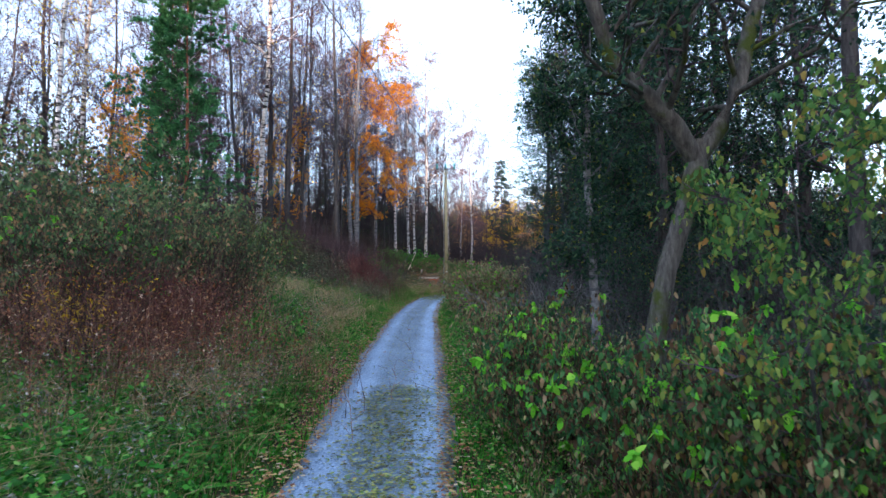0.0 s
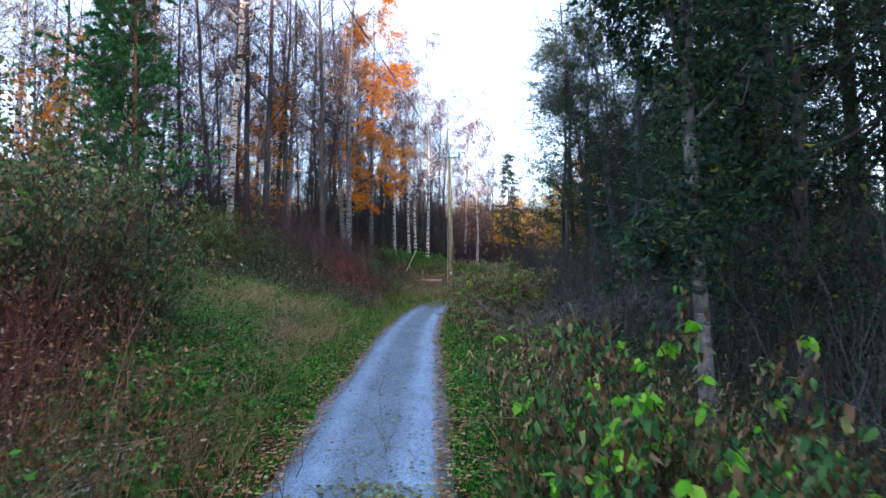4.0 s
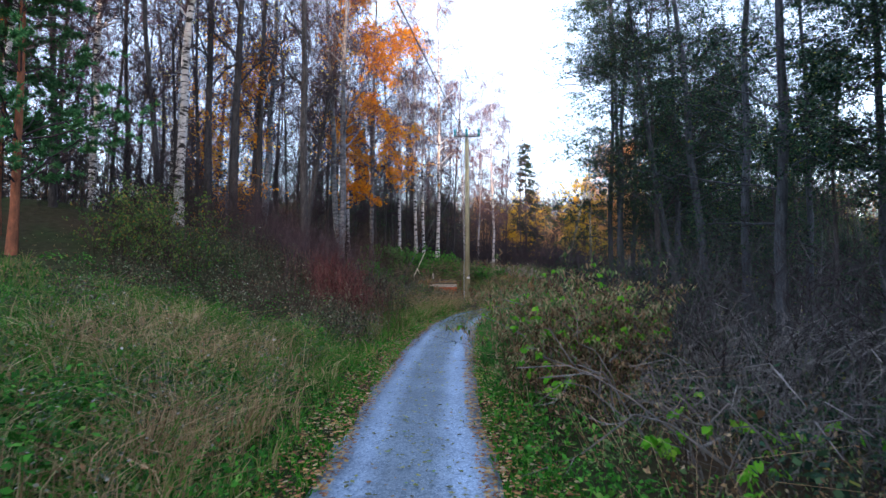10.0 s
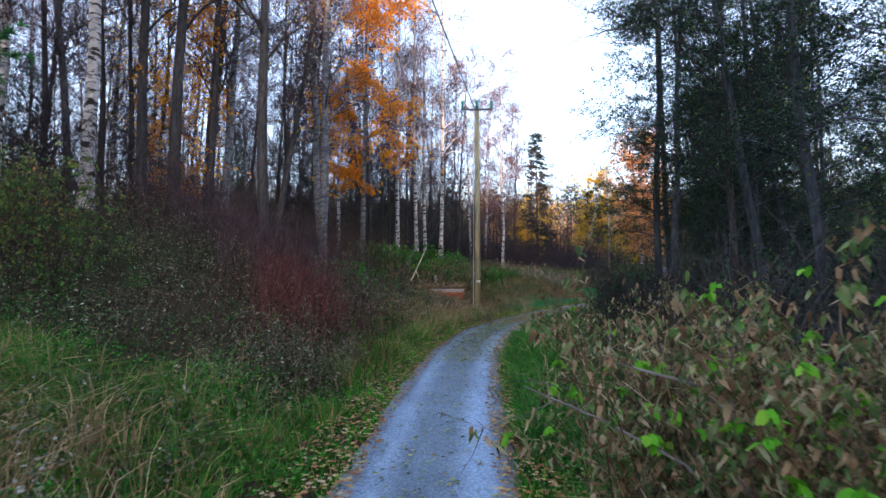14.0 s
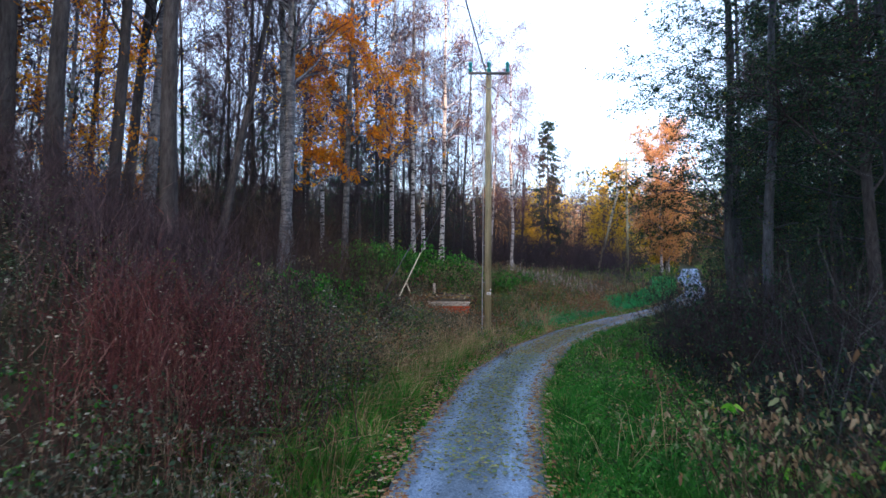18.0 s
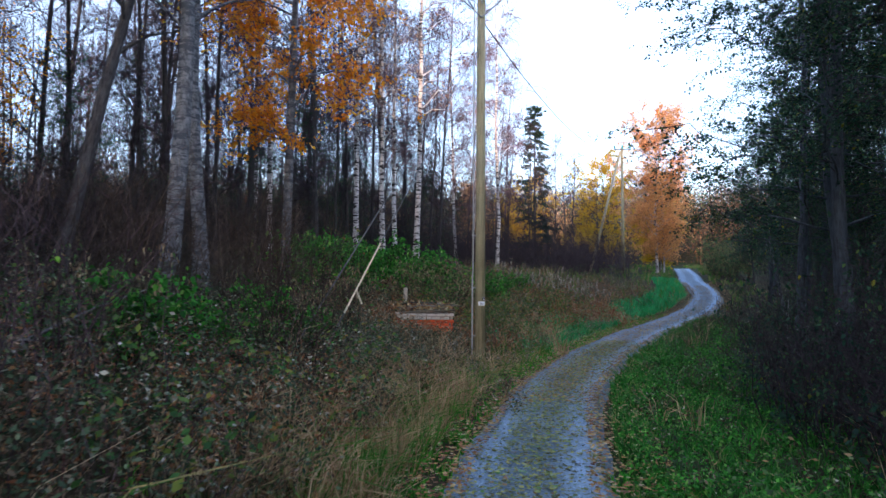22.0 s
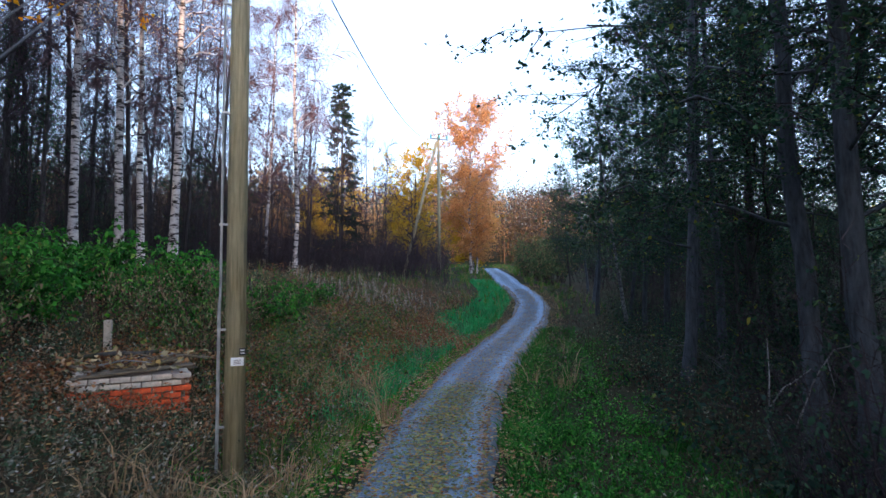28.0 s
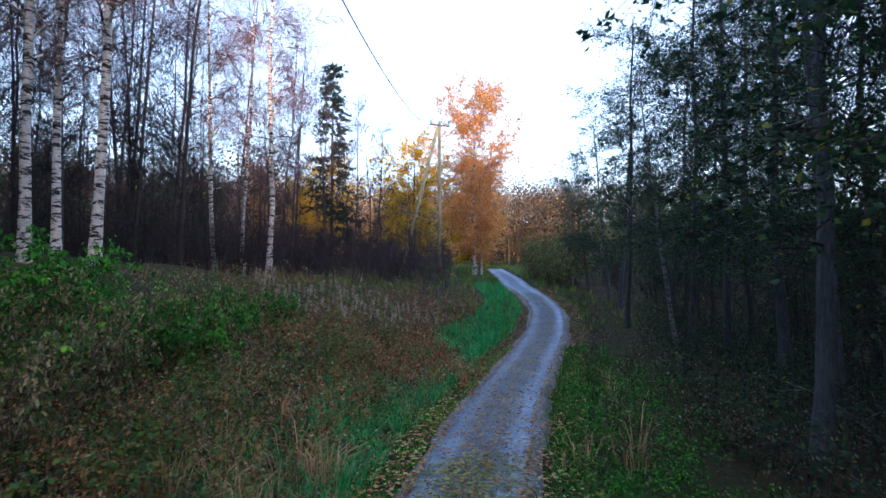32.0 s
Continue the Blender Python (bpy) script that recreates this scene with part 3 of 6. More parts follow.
def put(ob, x, y, turn=0.0, size=1.0, sink=0.0):
    ob.matrix_basis = Matrix.LocRotScale((x, y, land1(x, y) - sink), Euler((0, 0, turn)), (size, size, size))
    return ob


def again(ob, x, y, turn=0.0, size=1.0, sink=0.0, tilt=(0.0, 0.0), group=""):
    m = Matrix.LocRotScale((x, y, land1(x, y) - sink), Euler((tilt[0], tilt[1], turn)), None)
    o = copy_thing(ob, m)
    o.scale = (size, size, size)
    if group:
        o["group"] = group
    return o


def spread(n, test, box, gap, seed, tries=60):
    """Up to n places in the box that pass the test and keep their distance."""
    rng = np.random.default_rng(seed)
    got = []
    for k in range(n * tries):
        x, y = rng.uniform(box[0], box[1]), rng.uniform(box[2], box[3])
        if test(x, y) and all((x - a) ** 2 + (y - b) ** 2 > gap * gap for a, b in got):
            got.append((x, y))
            if len(got) >= n:
                break
    return got


rnd = random.Random(7)
BARE = "tall slender alder with dark bark and bare twigs"
# the white birches on the slope past the pole
birch = broadleaf("birch_tree", 11, 19, 0.13, BARK_BIRCH, TWIG_BIRCH, 0.25, 36, 2.4, 50, 0.35, 0.3, 9, 8, 0.7, LEAF_RUST, 1500, 0.06, 0.35, 0.012, label="white-barked birch with thin drooping twigs and a few rusty leaves")
put(birch, -4.08, 48.68)
birches = [birch]
for x, y, s in ((-2.98, 49.1, 1.0), (-2.45, 49.5, 0.85), (-1.52, 48.77, 1.02), (-7.3, 47.0, 0.9), (-9.5, 52.0, 1.0)):
    again(birch, x, y, rnd.uniform(0, 6), s)
birch_b = broadleaf("birch_tree", 12, 16.5, 0.11, BARK_BIRCH, TWIG_BIRCH, 0.22, 38, 2.4, 52, 0.3, 0.35, 10, 9, 0.7, label="white-barked birch, bare, with a fine veil of twigs")
put(birch_b, 2.8, 55.6)
again(birch_b, 0.8, 60.5, 2.0, 1.05)
again(birch_b, 1.9, 62.5, 4.0, 0.95)
birch_c = broadleaf("birch_tree", 13, 20, 0.15, BARK_BIRCH, TWIG_BIRCH, 0.3, 34, 2.5, 55, 0.25, 0.2, 9, 8, 0.7, label="tall white birch with bare branches on the bank")
put(birch_c, -8.83, 26.98)
again(birch_c, -11.1, 22.4, 1.0, 0.6)
again(birch_c, -13.5, 30.0, 3.0, 0.95)
# alders with paler trunks beside the thicket
alder = broadleaf("alder_tree", 21, 19, 0.17, BARK_GREY, TWIG, 0.30, 26, 2.8, 55, 0.3, 0.0, 9, 8, 0.75, label="tall alder with a pale grey trunk and bare twigs")
put(alder, -5.33, 34.0)
again(alder, -5.82, 36.9, 2.2, 1.0)
again(alder, -8.2, 33.0, 4.0, 0.95)
# the orange birch
orange = broadleaf("orange_birch", 31, 17, 0.13, BARK_GREY, TWIG_BIRCH, 0.22, 38, 2.7, 60, 0.15, 0.25, 7, 6, 0.6, LEAF_ORANGE, 24000, 0.10, 0.2, 0.02, label="birch in full orange autumn leaf")
put(orange, -4.75, 39.8, 0.5, 1.05)
young = broadleaf("young_orange_birch", 32, 9, 0.06, BARK_GREY, TWIG_BIRCH, 0.2, 26, 1.8, 60, 0.15, 0.15, 5, 5, 0.5, LEAF_ORANGE, 4500, 0.09, 0.2, 0.03, label="young birch with orange autumn leaves")
put(young, -9.0, 31.0)
for x, y, s in ((-14.0, 25.0, 0.8), (-11.8, 19.8, 0.6), (-12.0, 38.0, 1.0)):
    again(young, x, y, rnd.uniform(0, 6), s)
gold = broadleaf("yellow_birch", 33, 18, 0.12, BARK_BIRCH, TWIG_BIRCH, 0.25, 30, 2.3, 52, 0.3, 0.15, 7, 6, 0.6, LEAF_YELLOW, 1800, 0.08, 0.3, 0.02, label="tall birch thinly covered in yellow leaves")
put(gold, -14.5, 21.0)
for x, y, s in ((-16.5, 25.5, 1.0), (-18.0, 20.0, 1.1), (-12.6, 34.0, 0.9)):
    again(gold, x, y, rnd.uniform(0, 6), s)
pine = conifer("pine_tree", 41, 13, 0.10, BARK_PINE, 0.14, 2.7, 13, 9, "pine with an orange trunk and dark green needles")
put(pine, -10.18, 22.24)
again(pine, -11.3, 23.2, 2.0, 0.8)
spruce = conifer("spruce_tree", 42, 13.0, 0.14, BARK, 0.08, 2.2, 16, 6, "dark narrow spruce standing against the sky", spruce=True)
put(spruce, 7.14, 67.9)

# the bare forest on the bank
KINDS = []
for k in range(4):
    KINDS.append(broadleaf("alder_tree", 50 + k, 17 + 1.3 * k, 0.085 + 0.012 * k, BARK, TWIG, 0.20, 18, 3.0, 56, 0.3, 0.0, 12, 7, 0.85, lean=0.04, twig_w=0.009, label=BARE, sub_len=1.35))
fixed = [(-4.08, 48.68), (-2.9, 49.1), (-1.5, 48.8), (-8.83, 26.98), (-5.8, 35.1), (-6.6, 38.6), (-4.7, 41.2), (-10.2, 22.2), (-6, 44.5), (-10.9, 21.6)]


def in_left_wood(x, y):
    lim = np.interp(y, [14, 18, 22, 27, 31, 35, 45, 52, 60, 68, 80], [-13.5, -12.5, -11.2, -9.8, -8, -7.2, -6.5, -3.5, 1.8, 5.5, 9.0])
    return x < lim and not (y < 25 and math.sin(x * 12.9 + y * 78.2) > -0.2) and all((x - a) ** 2 + (y - b) ** 2 > 1.2 for a, b in fixed)


sites = spread(100, in_left_wood, (-34, 9, 15, 82), 1.35, 3)
for k, (x, y) in enumerate(sites):
    if k < 4:
        put(KINDS[k], x, y, rnd.uniform(0, 6))["group"] = "bare alders on the bank"
    else:
        again(KINDS[k % 4], x, y, rnd.uniform(0, 6.28), rnd.uniform(0.75, 1.08), 0, (rnd.gauss(0, 0.03), rnd.gauss(0, 0.03)), "bare alders on the bank")

# thick dark trunks along the edge of the wood
stout = broadleaf("alder_tree", 58, 18, 0.16, BARK, TWIG, 0.32, 20, 2.9, 60, 0.3, 0.0, 10, 7, 0.8, LEAF_YELLOW, 260, 0.08, 0.3, lean=0.03, twig_w=0.008, label="stout alder with a dark trunk, nearly bare")
put(stout, -5.25, 28.3, 0.4, 0.9)
for x, y, s, lean in ((-9.0, 29.6, 1.0, 0.0), (-8.15, 29.6, 1.05, 0.03), (-7.75, 30.6, 0.85, -0.02), (-8.7, 32.6, 0.9, 0.12), (-6.9, 33.6, 0.8, 0.2)):
    again(stout, x, y, rnd.uniform(0, 6), s, 0, (0, lean), "stout alders at the edge of the wood")

def layered(seed, h, r, limbs, reach, leaves, label):
    """An alder by the track: bare trunk, long level boughs in tiers, flat sprays of small leaves with gaps between them."""
    rng = np.random.default_rng(seed)
    top = tagged(new("alder_tree"), label, "tree")
    T = trunk_path(h, 0.035, rng)
    TR = flare(r, 12, 0.25)
    piece("trunk", [tubes(T, TR, 10)], BARK_SHADE, top, smooth=True)
    L1, R1 = sprout(T, TR, limbs, 0.2, 0.98, reach, 78, rng, 8, 0.16, 0.05, 0.055, 0.24, tier_shape)
    R1 = np.maximum(R1, 0.008)
    limbs_of(top, L1, R1, BARK_SHADE)
    L2, R2 = sprout(L1, R1, 11, 0.12, 1.0, reach * 0.36, 50, rng, 4, 0.06, 0.06, 0.09, 0.5, flat=0.6)
    L3, R3 = sprout(L2, R2, 7, 0.15, 1.0, reach * 0.13, 45, rng, 3, 0.02, 0.08, 0.1, 0.6, flat=0.5)
    piece("twig", [ribbons(L2, np.maximum(R2[:, 0], 0.006), rng), ribbons(L3, np.full(len(L3), 0.0065), rng)], TWIG_SHADE, top)["kind"] = "stuff"
    P = L3.reshape(-1, 3)
    P = P[rng.integers(0, len(P), leaves)] + rng.normal(size=(leaves, 3)) * 0.035
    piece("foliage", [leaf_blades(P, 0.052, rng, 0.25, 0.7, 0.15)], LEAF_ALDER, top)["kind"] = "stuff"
    return top


def tier_shape(t):
    return np.clip(1.12 - 0.75 * t, 0.15, 1.0)


TIERED = "dark alder with level boughs and thin sprays of small leaves"
tiered = [layered(160, 13.5, 0.115, 27, 3.0, 31000, TIERED), layered(161, 15.0, 0.13, 29, 3.3, 36000, TIERED), layered(162, 12.0, 0.095, 24, 2.7, 24000, TIERED), layered(163, 14.0, 0.12, 24, 2.9, 15000, "dark alder, half bare, with level boughs")]

# the dark leafy alders by the right verge
leafy_alders = []
for k in range(3):
    leafy_alders.append(broadleaf("leafy_alder", 60 + k, 14 + k, 0.13 + 0.02 * k, BARK, TWIG, 0.1, 26, 2.9, 62, 0.2, -0.05, 8, 6, 0.6, LEAF_ALDER, 17000, 0.082, 0.1, 0.03, label="dark alder still in dull green leaf"))
thin_alders = []
for k in range(2):
    thin_alders.append(broadleaf("thin_alder", 70 + k, 15 + k, 0.12, BARK, TWIG, 0.12, 26, 3.2, 62, 0.25, -0.05, 9, 7, 0.75, LEAF_ALDER, 8000, 0.064, 0.1, 0.05, label="dark alder with thin foliage and many fine twigs"))
column = broadleaf("ivied_alder", 66, 14, 0.09, BARK_GREY, TWIG, 0.14, 34, 1.8, 65, 0.1, 0.0, 7, 6, 0.45, LEAF_ALDER, 19000, 0.09, 0.05, 0.02, label="columnar alder thickly clad in dark green leaf")
put(column, 2.75, 10.15)
rng = np.random.default_rng(67)
t, a = rng.uniform(0.14, 0.95, 6000), rng.uniform(0, 2 * np.pi, 6000)
out = np.abs(rng.normal(size=6000)) * 0.22 + 0.08
piece("ivy", [leaf_blades(along(trunk_path(14, 0.03, np.random.default_rng(66)), t[None])[0][0] + np.stack([np.cos(a) * out, np.sin(a) * out, 0 * a], -1), 0.085, rng, 0.5)], LEAF_ALDER, column, "dark ivy round the trunk")["kind"] = "stuff"
spots = [(6.8, 13.2, 1, 1.0), (6.3, 8.6, 2, 1.0), (6.4, 5.5, 1, 1.0), (7.5, 11.5, 0, 1.1), (9.5, 9.0, 2, 1.0), (12.0, 14.0, 1, 0.9), (4.9, 12.2, 1, 0.9), (5.6, 15.2, 2, 0.9), (4.2, 10.9, 0, 0.8), (5.2, 13.6, 1, 0.85),
         (7.4, 17.6, 1, 0.95), (10.5, 17.5, 2, 0.95), (13.0, 20.0, 0, 0.9), (12.0, 30.5, 3, 0.8), (15.5, 29.0, 2, 0.75), (16.0, 36.5, 1, 0.75), (13.0, 36.0, 4, 0.8), (10.2, 38.5, 3, 0.9),
         (15.0, 42.0, 1, 0.8), (17.4, 49.0, 3, 0.75), (18.5, 45.5, 0, 0.8), (20.5, 53.5, 3, 0.65), (22.5, 50.0, 2, 0.75), (22.0, 57.5, 4, 0.5), (24.5, 60.0, 0, 0.5), (25.5, 54.5, 1, 0.65),
         (18.8, 58.4, 4, 0.45), (20.8, 62.5, 3, 0.45), (23.0, 66.5, 0, 0.45), (20.0, 41.0, 0, 0.8), (24.0, 46.0, 1, 0.8)]
tiers = [(6.2, 33.8, 1, 1.0), (6.9, 34.9, 0, 1.15), (5.5, 20.6, 3, 0.95), (6.9, 24.3, 3, 1.0), (6.6, 25.9, 3, 1.05), (6.6, 27.6, 3, 0.95), (7.5, 30.4, 3, 1.0), (9.5, 35.2, 1, 0.95),
         (12.5, 42.3, 1, 0.95), (13.4, 44.6, 0, 0.95), (13.95, 46.3, 2, 1.0), (8.6, 22.0, 0, 0.95), (9.6, 26.4, 3, 0.9), (9.2, 31.6, 3, 1.0), (10.8, 40.0, 0, 0.95), (11.0, 37.2, 1, 0.9),
         (15.2, 48.6, 2, 0.85), (14.6, 40.6, 0, 0.95), (16.6, 46.6, 1, 0.85), (11.6, 33.6, 0, 0.9), (6.3, 17.8, 2, 1.05), (8.2, 19.6, 1, 0.95), (5.9, 31.6, 3, 1.0), (8.4, 38.6, 3, 1.0), (14.9, 50.4, 2, 0.95), (17.0, 53.6, 0, 0.82), (18.6, 56.4, 2, 0.75)]
for k, (x, y, kind, s) in enumerate(tiers):
    if kind in [t[2] for t in tiers[:k]]:
        again(tiered[kind], x, y, rnd.uniform(0, 6.28), s, 0, (rnd.gauss(0, 0.04), rnd.gauss(0, 0.04)), "tiered alders by the track")
    else:
        put(tiered[kind], x, y, rnd.uniform(0, 6.28), s)["group"] = "tiered alders by the track"
used = set()
for x, y, k, s in spots:
    src = (leafy_alders + thin_alders)[k]
    if k in used:
        again(src, x, y, rnd.uniform(0, 6.28), s, 0, (rnd.gauss(0, 0.03), rnd.gauss(0, 0.03)), "alders by the track")
    else:
        used.add(k)
        put(src, x, y, rnd.uniform(0, 6.28), s)["group"] = "alders by the track"

back_alder = broadleaf("alder_tree", 75, 15, 0.13, BARK, TWIG, 0.1, 22, 3.0, 64, 0.15, 0.0, 5, 4, 0.8, LEAF_ALDER, 4200, 0.13, 0.05, 0.04, twig_w=0.011, label="dark alder deep in the wood, still in leaf", split=False)
put(back_alder, 19.5, 31.0)
back_sites = spread(40, lambda x, y: x > np.interp(y, [0, 20, 40, 60, 90], [12, 14, 19, 27, 42]), (8, 52, -4, 92), 2.4, 5)
for x, y in back_sites:
    again(back_alder, x, y, rnd.uniform(0, 6.28), rnd.uniform(0.35, 0.5), 0, (0, 0), "alders behind the track")
# far trees
far_gold = broadleaf("yellow_maple", 81, 8.6, 0.16, BARK, TWIG, 0.12, 30, 4.0, 66, 0.2, 0.0, 7, 5, 0.6, LEAF_YELLOW, 15000, 0.17, 0.05, 0.02, label="round-crowned tree in bright yellow leaf")
put(far_gold, 14.9, 76.5)
again(far_gold, 9.0, 84.0, 1.5, 0.9)
again(far_gold, 19.6, 75.0, 1.0, 0.6)
far_rust = broadleaf("rust_birch", 82, 13, 0.13, BARK_BIRCH, TWIG_BIRCH, 0.12, 58, 3.9, 60, 0.25, 0.08, 7, 6, 0.6, LEAF_RUST, 30000, 0.13, 0.1, 0.01, label="tall birch in salmon and rust leaf, touched by the evening sun")
put(far_rust, 17.7, 70.5, 0, 1.0)
again(far_rust, 19.6, 74.5, 2.0, 0.7)
again(far_rust, 18.8, 71.8, 3.0, 0.62)
again(far_rust, 4.0, 92.0, 3.0, 0.7)
maple = broadleaf("young_maple", 83, 4.6, 0.032, BARK, TWIG, 0.25, 12, 1.5, 65, 0.1, 0.05, 5, 4, 0.4, LEAF_MAPLE, 2900, 0.085, 0.0, 0.06, hang=0.8, label="young maple with green and yellowing leaves")
put(maple, 2.75, 4.2, 0.4, 0.72)
again(maple, 4.4, 5.6, 2.2, 0.95)

# an alder that reaches out over the track
reaching = broadleaf("overhanging_alder", 85, 13.5, 0.13, BARK, TWIG, 0.28, 26, 4.2, 58, 0.3, 0.12, 13, 10, 0.8, LEAF_ALDER, 42000, 0.043, 0.2, 0.03, twig_w=0.011, label="alder with long thin branches reaching over the track")
put(reaching, 6.5, 29.4, 2.4, 0.9)
# bare trees packed behind the birches
deep_bare = broadleaf("alder_tree", 86, 17, 0.10, BARK, TWIG, 0.12, 22, 3.0, 58, 0.25, 0.0, 10, 6, 0.85, twig_w=0.011, label="bare dark alder in the dense wood behind the birches", split=False)
put(deep_bare, -5.0, 52.0)
for x, y in ((-3.4, 53.5), (-6.4, 50.6), (-1.6, 55.0), (-4.2, 56.5), (-7.5, 54.0), (-2.4, 59.0), (-6.0, 58.5), (-0.4, 57.6), (-9.0, 49.5), (-3.0, 62.5), (-8.6, 57.5), (-5.6, 47.6), (-8.2, 40.2), (-9.6, 42.4), (-10.8, 40.0), (-11.6, 44.4), (-8.8, 44.6), (-12.8, 41.6), (-7.6, 42.2), (-13.6, 38.6), (-10.0, 46.4)):
    again(deep_bare, x, y, rnd.uniform(0, 6.28), rnd.uniform(0.8, 1.1), 0, (0, 0), "bare alders behind the birches")
for x, y, s in ((5.6, 60.0, 0.5), (7.2, 61.6, 0.55), (8.4, 63.0, 0.5), (4.2, 61.8, 0.6), (9.6, 65.4, 0.5), (6.2, 64.4, 0.6), (3.0, 58.8, 0.5), (10.8, 64.0, 0.38), (12.0, 66.5, 0.38), (8.6, 70.0, 0.55), (10.8, 71.5, 0.5), (5.0, 69.0, 0.65)):
    again(deep_bare, x, y, rnd.uniform(0, 6.28), s, 0, (0, 0), "bare trees inside the bend")
for x, y in spread(10, in_left_wood, (-20, -8, 25, 38), 1.5, 8):
    again(deep_bare, x, y, rnd.uniform(0, 6.28), rnd.uniform(0.8, 1.1), 0, (0, 0), "bare alders on the bank")
leaning = broadleaf("leaning_sapling", 87, 7.5, 0.07, BARK_GREY, TWIG, 0.35, 9, 1.4, 55, 0.2, 0.0, 6, 4, 0.5, label="thin grey sapling leaning towards the track", lean=0.01)
put(leaning, 12.4, 45.3)
leaning.rotation_euler = (0, -0.24, 0.3)

for x, y in spread(30, lambda x, y: in_left_wood(x + 1.2, y), (-19, 1, 43, 66), 1.7, 31) + spread(16, lambda x, y: in_left_wood(x + 1.5, y), (-22, -8, 26, 43), 2.0, 32):
    again(back_alder, x, y, rnd.uniform(0, 6.28), rnd.uniform(0.28, 0.42), 0, (0, 0), "dark leafy young trees in the wood")
for x, y in ((-10.5, 53.0), (-7.4, 56.0), (-5.0, 60.0), (-2.0, 63.0), (-12.5, 57.0), (-9.0, 60.5), (-0.5, 66.0), (-14.5, 51.0)):
    again(back_alder, x, y, rnd.uniform(0, 6.28), rnd.uniform(0.5, 0.65), 0, (0, 0), "dark leafy trees behind the birches")
for x, y in spread(26, lambda x, y: right_of(4.2, 11)(x, y), (4, 30, 17, 58), 1.7, 33):
    again(back_alder, x, y, rnd.uniform(0, 6.28), rnd.uniform(0.28, 0.42), 0, (0, 0), "dark leafy young trees under the alders")
for x, y in ((13.6, 32.6), (7.6, 19.8), (9.2, 22.4), (10.6, 33.8), (15.8, 33.4), (13.4, 39.0), (17.0, 41.2), (16.2, 44.6), (19.0, 47.6)):
    again(back_alder, x, y, rnd.uniform(0, 6.28), rnd.uniform(0.35, 0.55), 0, (0, 0), "alders behind the track")

# ---- shrubs, grass, litter ----
def shrub(name, seed, h, w, stems, stem_mat, leaf=None, leaves=0, leaf_size=0.08, subs=6, twigs=4, label="", hang=0.5, extra=None, extra_n=0, category="shrub", thick=0.008, arch=0.25, low=0.2, twig_w=0.003, ratio=0.55, curl=0.2):
    """A shrub of many stems from one root, with side shoots and leaves."""
    rng = np.random.default_rng(seed)
    top = tagged(new(name), label, category)
    n = 6
    a = rng.uniform(0, 2 * np.pi, stems)
    rr = np.sqrt(rng.uniform(0, 1, stems)) * w
    s = np.linspace(0, 1, n)[None, :]
    hh = h * rng.uniform(0.6, 1.1, stems)[:, None]
    base = np.stack([np.cos(a), np.sin(a)], -1) * (rr * 0.45)[:, None]
    P = np.zeros((stems, n, 3))
    for c, fn in ((0, np.cos), (1, np.sin)):
        P[:, :, c] = base[:, c:c + 1] + (fn(a) * rr)[:, None] * 0.6 * s ** 1.4
    P[:, :, 2] = hh * (s - arch * s ** 3 * rng.uniform(0, 1, (stems, 1))) - 0.1
    P[:, 1:] += rng.normal(size=(stems, n - 1, 3)) * 0.035 * h
    R = thick * rng.uniform(0.7, 1.3, (stems, 1)) * np.linspace(1, 0.35, n)[None]
    piece("stem", [tubes(P, R, 3)], stem_mat, top)["kind"] = "stuff"
    L2, R2 = sprout(P, R, subs, low, 1.0, 0.30 * h ** 0.7, 48, rng, 4, 0.2, 0.05, 0.1, 0.6)
    parts = [ribbons(L2, np.maximum(R2[:, 0] * 0.8, 0.003), rng)]
    Q = L2
    if twigs:
        L3, R3 = sprout(L2, R2, twigs, 0.2, 1.0, 0.13 * h ** 0.7, 45, rng, 3, 0.15, 0.05, 0.1, 0.6)
        parts.append(ribbons(L3, np.full(len(L3), twig_w), rng))
        Q = L3
    piece("twig", parts, stem_mat, top)["kind"] = "stuff"
    pts = Q.reshape(-1, 3)
    if leaves:
        k = np.repeat(pts[rng.integers(0, len(pts), leaves // 4)], 4, 0)
        k = k + rng.normal(size=k.shape) * 0.03
        piece("foliage", [leaf_blades(k, leaf_size, rng, hang, ratio, curl, True)], leaf, top)["kind"] = "stuff"
    if extra_n:
        tips = L2[:, -1]
        tips = tips[tips[:, 2] > 0.45 * h]
        c = tips[rng.integers(0, len(tips), max(extra_n // 6, 1))]
        k = np.repeat(c, 6, 0) + rng.normal(size=(len(c) * 6, 3)) * 0.014
        piece("fresh_leaf", [leaf_blades(k, 0.08, rng, 0.35, 0.62, 0.15, True)], extra, top, "bright green leaves")["kind"] = "stuff"
    return top


placed = {}


def open_ground(x, y):
    """The clear view onto the brick box, where nothing tall grows."""
    return -2.3 < x < 0.6 and 33.2 < y < 38.4


def kept(sites):
    return sites[~((sites[:, 0] > -2.3) & (sites[:, 0] < 0.6) & (sites[:, 1] > 33.2) & (sites[:, 1] < 38.4))]


def scatter(src, sites, sizes=(0.8, 1.15), group=""):
    for x, y in sites:
        if open_ground(x, y):
            continue
        s = rnd.uniform(*sizes)
        if src.name in placed:
            again(src, x, y, rnd.uniform(0, 6.28), s, 0.02, (0, 0), group)
        else:
            placed[src.name] = 1
            put(src, x, y, rnd.uniform(0, 6.28), s, 0.02)
            if group:
                src["group"] = group


